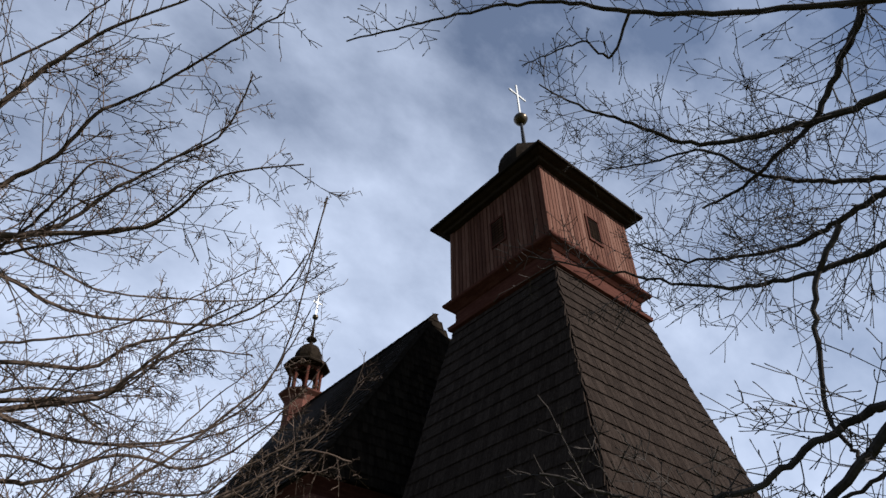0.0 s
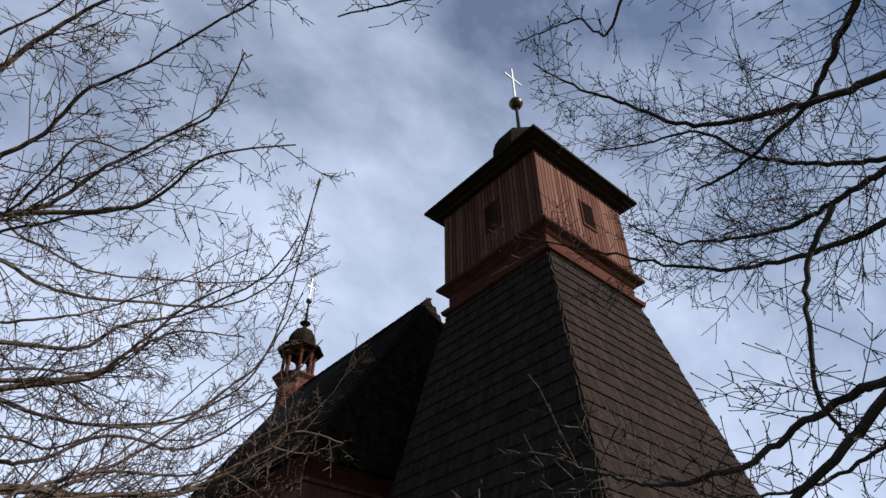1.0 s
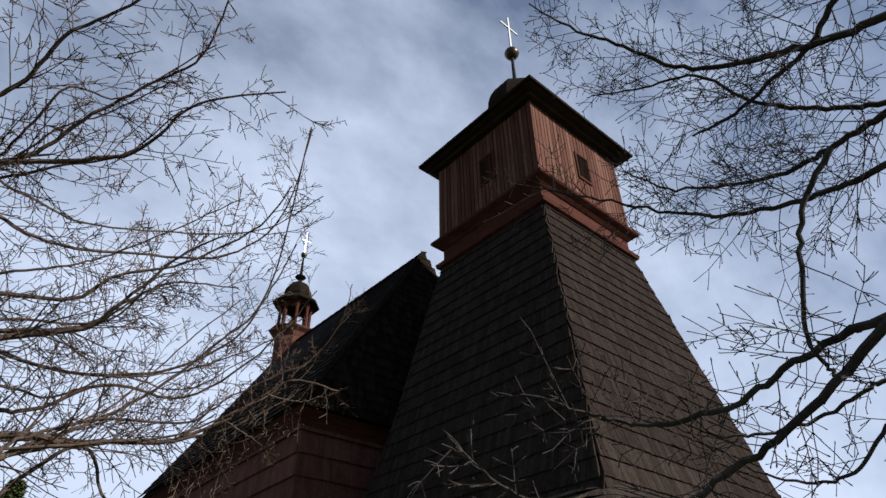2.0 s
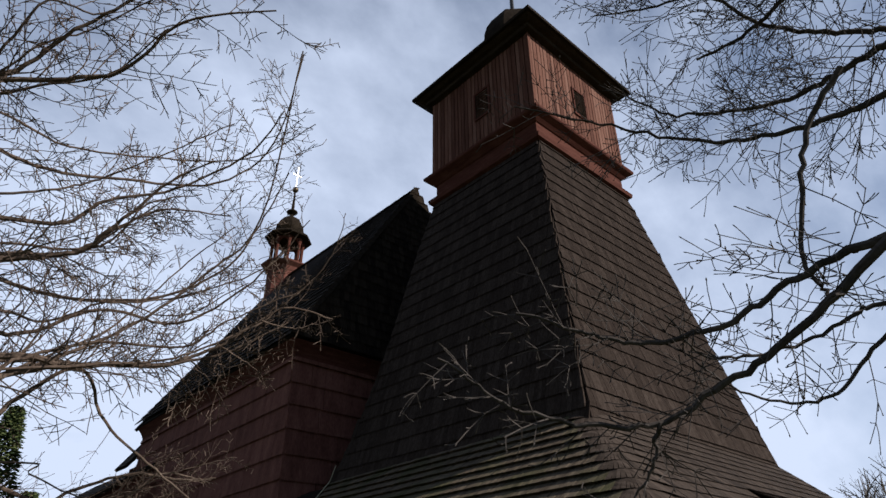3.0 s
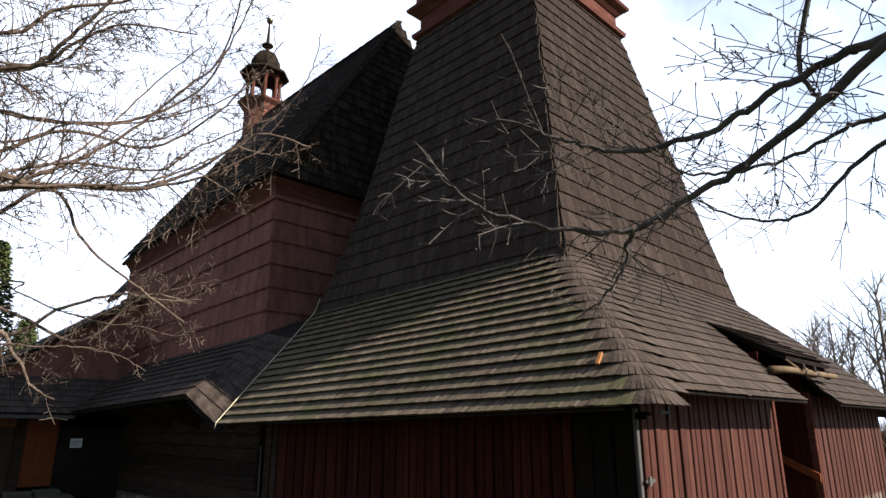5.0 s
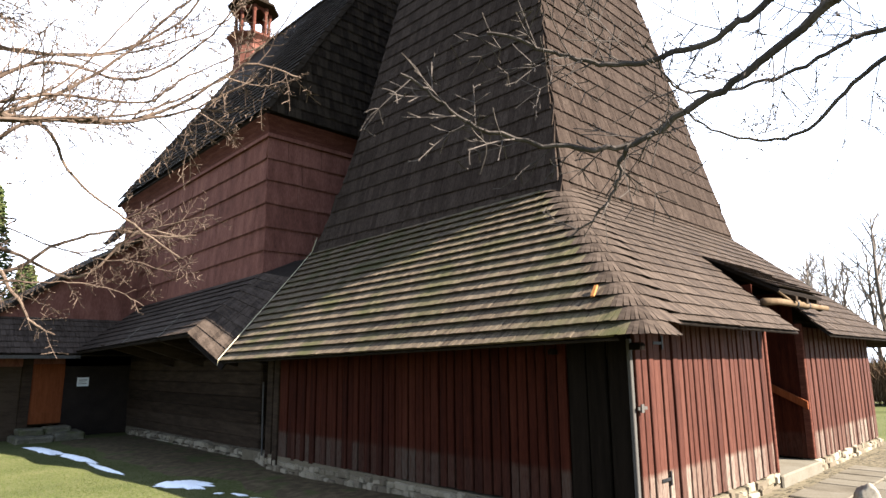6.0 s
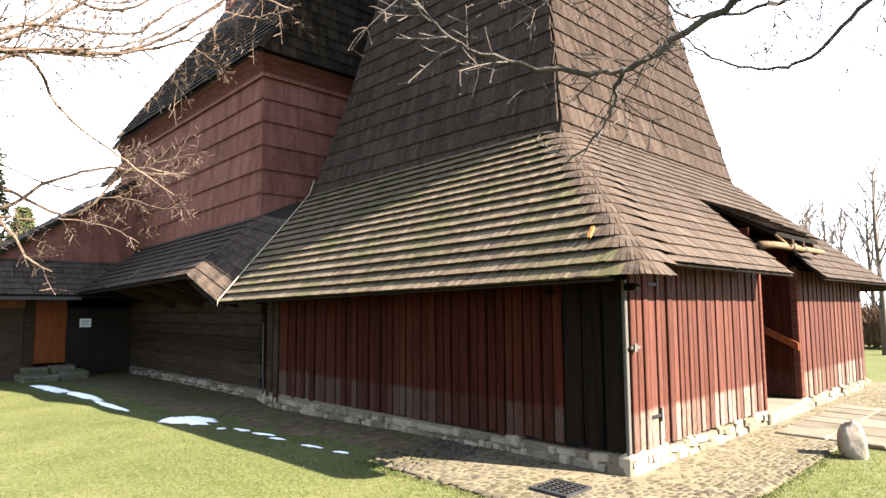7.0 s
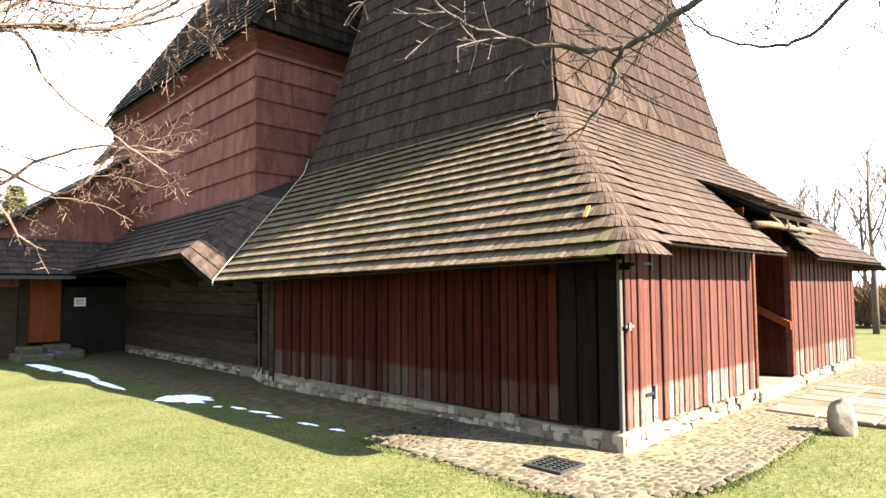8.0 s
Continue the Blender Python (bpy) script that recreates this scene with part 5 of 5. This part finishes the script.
for v in rows:
    # each course sweeps round the hip on a soft bend, its shingles fanned
    p0 = e0 + along * (hip_u(v) - TURN) + side_u.normalized() * v
    vf = (p0.z - 2.036) / front_u.normalized().z
    p2 = Vector(front_at(hx(vf) + TURN, vf))
    p1 = e0 + along * hip_u(v) + side_u.normalized() * v
    p1 = p1 + (p1 - (p0 + p2) / 2) * 0.12
    at = lambda t: p0 * (1 - t) ** 2 + p1 * 2 * t * (1 - t) + p2 * t * t
    levels += [vf] if vf > 0.1 else []
    end = 1.03 if vf > 0.02 else (0.7 if vf < -0.12 else 0.86)
    t, count = 0.0, 17
    while t < end - 0.02:
        dt = rnd.uniform(0.7, 1.35) / count
        t1 = min(t + dt, end)
        a0, a1 = at(t), at(t1)
        m = (t + t1) / 2
        up = (dirs[0] * (1 - m) ** 2 + dirs[1] * 2 * m * (1 - m) + dirs[2] * m * m).normalized()
        x = a1 - a0
        n = x.cross(up).normalized()
        x = up.cross(n) * x.length * 0.93
        thick = 0.042 - 0.045 * max(0.0, m - 0.55)
        lift = 0.75 - 0.3 * m
        o = a0 + n * (0.012 + thick * lift) + up * rnd.uniform(-0.006, 0.006)
        y = (up - n * (thick * lift / 0.26)).normalized() * 0.26
        z = x.cross(y).normalized() * thick
        part("hip_shingle", Shape().hexa([o + y * 0.22, o + x + y * 0.22, o + x * 0.9 + y, o + x * 0.1 + y, o + z, o + x + z, o + x * 0.9 + y + z * 0.4, o + x * 0.1 + y + z * 0.4]), M_SHINGLE_SIDE if m < 0.12 else M_SHINGLE, side_roof)
        t = t1
# one freshly replaced shingle
q = e0 + along * -0.93 + side_u.normalized() * 0.57
ob = part("fresh_shingle", Shape().box(0, 0.036, 0, 0.17, 0.08, 0.1), M_FRESH, side_roof, "one fresh orange shingle")
ob.matrix_world = Matrix.Translation(q) @ Matrix((along, side_u.normalized(), along.cross(side_u.normalized()))).transposed().to_4x4() @ Matrix.Rotation(0.15, 4, "Z")
shingles(front_roof, M_SHINGLE, front_at(0, 0), (1, 0, 0), front_u, FRONT_LEN + 0.1, lambda v: hx(v) + (0.32 if v < 0.12 else TURN), fx, 0.215, 0.075, 0.02, rag=0.004, levels=levels, mitre=False,
         near=lambda u, v: v < 1.1 and u < 3.7, skip=lambda u, v: v < GAP_V - 0.1 and DOOR_L + 0.11 * v - 0.02 < u < DOOR_R - 0.12 + 0.15 * v, seed=6)
du = (GA - GB)
du.x = 0
shingles(door_roof, M_SHINGLE, (3.72, GB.y, GB.z), (1, 0, 0), du, du.length, lambda v: 0.0, lambda v: 2.05, 0.21, 0.1, 0.03, seed=8)
# hip caps
def caps(roof, a, b, mat, n, wide, seed):
    """Short lapped boards along a hip or ridge."""
    r = random.Random(seed)
    a, b = Vector(a), Vector(b)
    d = (b - a) / n
    t = d.normalized()
    side = t.cross(Vector((0, 0, 1))).normalized()
    up = side.cross(t).normalized()
    for i in range(n):
        p = a + d * i
        s_ = Shape()
        for k in (-1, 1):
            e = (side * k * wide - up * wide * 0.75)
            q = p + up * 0.07
            lift = up * 0.022
            pts_ = [q, q + e, q + e + d * 1.15 - lift, q + d * 1.15 - lift]
            if k > 0:
                pts_ = pts_[::-1]
            s_.slab(pts_, 0.02)
        part("hip_board", s_, mat, roof)


caps(nave_roof, (el, ef, EAVE_Z + 0.02), (CX, RIDGE_Y, RIDGE_Z + 0.02), M_SHINGLE_DARK, 22, 0.11, 1)
caps(nave_roof, (CX, RIDGE_Y, RIDGE_Z), (CX, NAVE_END, RIDGE_Z), M_SHINGLE_DARK, 20, 0.12, 2)
# shaft faces
for face in range(4):
    turn = Matrix.Rotation(-math.pi / 2 * face, 3, "Z")
    b0, b1 = turn @ Vector((0, -BREAK, 0)), turn @ Vector((0, -SHAFT, 0))
    e = Vector((CX, CY, BREAK_Z)) + b0
    t = Vector((CX, CY, SHAFT_Z)) + b1
    up = t - e
    e = e - up.normalized() * 0.27 - (Vector((0, 0.26, 0)) if face == 2 else Vector())
    a = turn @ Vector((1, 0, 0))
    L = up.length
    half = lambda v: BREAK + (SHAFT - BREAK) * (v - 0.27) / L
    flare = (lambda v: 0.28 * math.exp(-v / 0.7) - 0.2 * math.exp(-((v - 2.6) / 2.2) ** 2)) if face == 1 else (lambda v: 0.0)
    shingles(tower_shaft, M_SHINGLE_TOWER, e, a, up, L + 0.27, lambda v: -half(v) - flare(v), lambda v: half(v), 0.325, 0.1, 0.03, rag=0.004, seed=20 + face,
             near=(lambda u, v: v < 1.1) if face in (0, 1) else None, limit=150)
# nave roof: long side and hipped front
su = Vector((CX - EAVE_X, 0, RIDGE_Z - EAVE_Z))
SL = su.length
shingles(nave_roof, M_SHINGLE_DARK, (EAVE_X, ef, EAVE_Z), (0, -1, FALL * 0.6), su, SL, lambda v: -(NAVE_END + 0.3 - ef), lambda v: -(RIDGE_Y - ef) * v / SL - 0.04, 0.3, 0.13, 0.03, seed=31)
fu = Vector((0, RIDGE_Y - ef, RIDGE_Z - EAVE_Z))
FL = fu.length
shingles(nave_roof, M_SHINGLE_DARK, (CX, ef, EAVE_Z), (1, 0, 0), fu, FL, lambda v: -(CX - el) * (1 - v / FL) + 0.05, lambda v: (CX - el) * (1 - v / FL) - 0.05, 0.27, 0.13, 0.03, seed=32)
# nave skirt
nu = Vector((HIP_TOP.x - SK_X, 0, HIP_TOP.z - SK_Z - FALL * (HIP_TOP.y - SK_Y)))
NL = nu.length
nrows = shingles(nave_skirt, M_SHINGLE, KICK, (0, -1, FALL), nu, NL, lambda v: -(SK_END - SK_Y), lambda v: -(HIP_TOP.y - SK_Y) * v / NL, 0.24, 0.1, 0.03, seed=33, rag=0.003)
# slivers of sunlight on the skirt roof, laid on as pale shingles
for u, v0, rows_ in PALE:
    for i in range(rows_):
        v = nrows[v0 + i]
        q = KICK + Vector((0, -1, FALL)) * (u - 0.18 * i) + nu.normalized() * v
        ob = part("pale_shingle", Shape().box(0, 0.05, 0.0, 0.2, 0.054, 0.066), M_PALE, nave_skirt)
        ob.matrix_world = Matrix.Translation(q) @ Matrix((Vector((0, -1, 0)), nu.normalized(), Vector((0, -1, 0)).cross(nu.normalized()))).transposed().to_4x4()
# the corner's short courses run down from the hip to the valley
rnd = random.Random(34)
for i, v in enumerate(nrows):
    f0, f1 = v / NL, min(1.0, (nrows[i + 1] if i + 1 < len(nrows) else NL) / NL + 0.04)
    h0, h1 = KICK.lerp(HIP_TOP, f0), KICK.lerp(HIP_TOP, f1)
    v0, v1 = VALLEY.lerp(VALLEY_TOP, f0), VALLEY.lerp(VALLEY_TOP, f1)
    t = 0.0
    while t < 0.99:
        t1 = min(1.0, t + rnd.uniform(0.08, 0.15))
        q = [h0.lerp(v0, t), h0.lerp(v0, t1 - 0.008), h1.lerp(v1, t1 - 0.008), h1.lerp(v1, t)]
        n = (q[1] - q[0]).cross(q[3] - q[0]).normalized()
        n = -n if n.z < 0 else n
        lift = rnd.uniform(0.03, 0.038)
        part("shingle", Shape().hexa([q[0] + n * 0.004, q[1] + n * 0.004, q[2] + n * 0.002, q[3] + n * 0.002,
                                      q[0] + n * lift, q[1] + n * lift, q[2] + n * 0.012, q[3] + n * 0.012]), M_SHINGLE, nave_skirt)
        t = t1
wu = Vector((0, WY - WS_Y, 0.98))
shingles(wing_skirt, M_SHINGLE, (0, WS_Y, 2.0), (1, 0, 0), wu, wu.length, lambda v: -6.5, lambda v: SK_X + 0.35 + 1.5 * v / wu.length, 0.22, 0.11, 0.03, seed=35)
# wall courses of the upper nave
for e, a, off in (((XN + 0.02, YN, 3.62), (0, -1, FALL), 0), ((XN, YN + 0.02, 3.62), (1, 0, 0), 1)):
    up = Vector((0, FALL, 1)) if off == 0 else Vector((0, 0, 1))
    shingles(nave_wall, M_BAND, e, a, up, 3.12, (lambda v: -(NAVE_END - YN)) if off == 0 else (lambda v: -0.045), (lambda v: 0.045) if off == 0 else (lambda v: 6.0),
             0.518, 1.1, 0.04, seed=50 + off, near=lambda u, v: True, limit=300, lap=1.06, rag=0.001, name="wall_shingle")

# ---- cobbles ----
rnd = random.Random(91)


def cobble(seed):
    r = random.Random(seed)
    s = Shape()
    k = 7
    for f, z in ((1.0, -0.5), (1.0, 0.3), (0.72, 0.85), (0.3, 1.0)):
        for i in range(k):
            w = 2 * math.pi * i / k
            j = 1 + 0.25 * math.sin(i * 2.3 + seed)
            s.v.append((0.5 * f * j * math.cos(w), 0.5 * f * j * math.sin(w), z))
    for t in range(3):
        s.f += [(t * k + i, t * k + (i + 1) % k, (t + 1) * k + (i + 1) % k, (t + 1) * k + i) for i in range(k)]
    s.f.append(tuple(3 * k + i for i in range(k)))
    return s


COB = [cobble(i) for i in range(6)]
COB_MESH = [c.mesh("cobble", M_COBBLE, True) for c in COB]
rest = Shape()
count = 0
spots_ = []
y = -1.06
while y < 2.5:
    x = -1.42 + (0.28 * max(0, y - 1.9)) + rnd.uniform(0, 0.05)
    while x < (9.9 if y < -0.1 else -0.1):
        spots_.append((x + rnd.uniform(-0.02, 0.02), y + rnd.uniform(-0.015, 0.015)))
        x += rnd.uniform(0.085, 0.135)
    y += 0.063
spots_.sort(key=lambda p: (p[0] + 1.5) ** 2 + (p[1] + 1) ** 2)
for x, y in spots_:
    if abs(x + 0.88) < 0.24 and abs(y - 0.19) < 0.22:
        continue
    if (DOOR_L - 0.62 < x < DOOR_R + 0.92 and y < -0.3) or x + 1.45 + 1.25 * (y + 0.42) < 0:
        continue
    w = rnd.uniform(0.09, 0.15)
    m = Matrix.Translation((x, y, ground_z(x, y) + 0.003)) @ Matrix.Rotation(rnd.gauss(0, 0.25), 4, "Z") @ Matrix.Diagonal((w, w * rnd.uniform(0.42, 0.7), rnd.uniform(0.006, 0.012), 1))
    i = rnd.randrange(6)
    if count < 300:
        ob = bpy.data.objects.new("cobble", COB_MESH[i])
        scene.collection.objects.link(ob)
        ob.matrix_world = m
        ob.parent = pavement
        count += 1
    else:
        rest.add([m @ Vector(v) for v in COB[i].v], COB[i].f)
tagged(part("cobbles", rest, M_COBBLE, pavement, "", True), kind="stuff")

# ---- lawn blades ----
s = Shape()
rnd = random.Random(15)
for k in range(150000):
    if k < 128000:
        x, y = rnd.uniform(-5.2, -0.2) - abs(rnd.gauss(0, 0.5)), -1.4 + 15 * rnd.random() ** 1.7 - abs(rnd.gauss(0, 0.5))
        if x > ((-1.4 if rnd.random() < 0.5 else -1.5) if y < 2.4 else -0.1 if rnd.random() < 0.1 else -1.12 - 0.2 * min(1, max(0, (y - 7) / 2)) + 0.12 * math.sin(y * 2.1)):
            continue
    else:
        x, y = rnd.uniform(-2, 9), rnd.uniform(-2.6, -1.0)
        if DOOR_L - 0.6 < x < DOOR_R + 0.9:
            continue
    z = ground_z(x, y) - 0.03 + noise.noise((x * 0.6, y * 0.6, 0)) * 0.025
    w, h = rnd.uniform(0, 6.3), rnd.uniform(0.015, 0.038)
    dx, dy = math.cos(w) * 0.0035, math.sin(w) * 0.0035
    lx, ly = rnd.uniform(-0.025, 0.025), rnd.uniform(-0.025, 0.025)
    j = len(s.v)
    s.v += [(x - dx, y - dy, z), (x + dx, y + dy, z), (x + lx, y + ly, z + h)]
    s.f.append((j, j + 1, j + 2))
# tufts over the rim of the cobbles
for k in range(6000):
    i = rnd.randrange(len(edge_) - 1)
    f = rnd.random()
    x = edge_[i][0] + (edge_[i + 1][0] - edge_[i][0]) * f + rnd.gauss(-0.02, 0.045)
    y = edge_[i][1] + (edge_[i + 1][1] - edge_[i][1]) * f + rnd.gauss(-0.02, 0.045)
    if DOOR_L - 0.6 < x < DOOR_R + 0.9:
        continue
    z, w, h = ground_z(x, y) - 0.02, rnd.uniform(0, 6.3), rnd.uniform(0.015, 0.032)
    dx, dy = math.cos(w) * 0.004, math.sin(w) * 0.004
    j = len(s.v)
    s.v += [(x - dx, y - dy, z), (x + dx, y + dy, z), (x + rnd.uniform(-0.03, 0.03), y + rnd.uniform(-0.03, 0.03), z + h)]
    s.f.append((j, j + 1, j + 2))
tagged(part("grass_blades", s, M_BLADE), "short green and straw-coloured grass blades", "grass", kind="stuff")
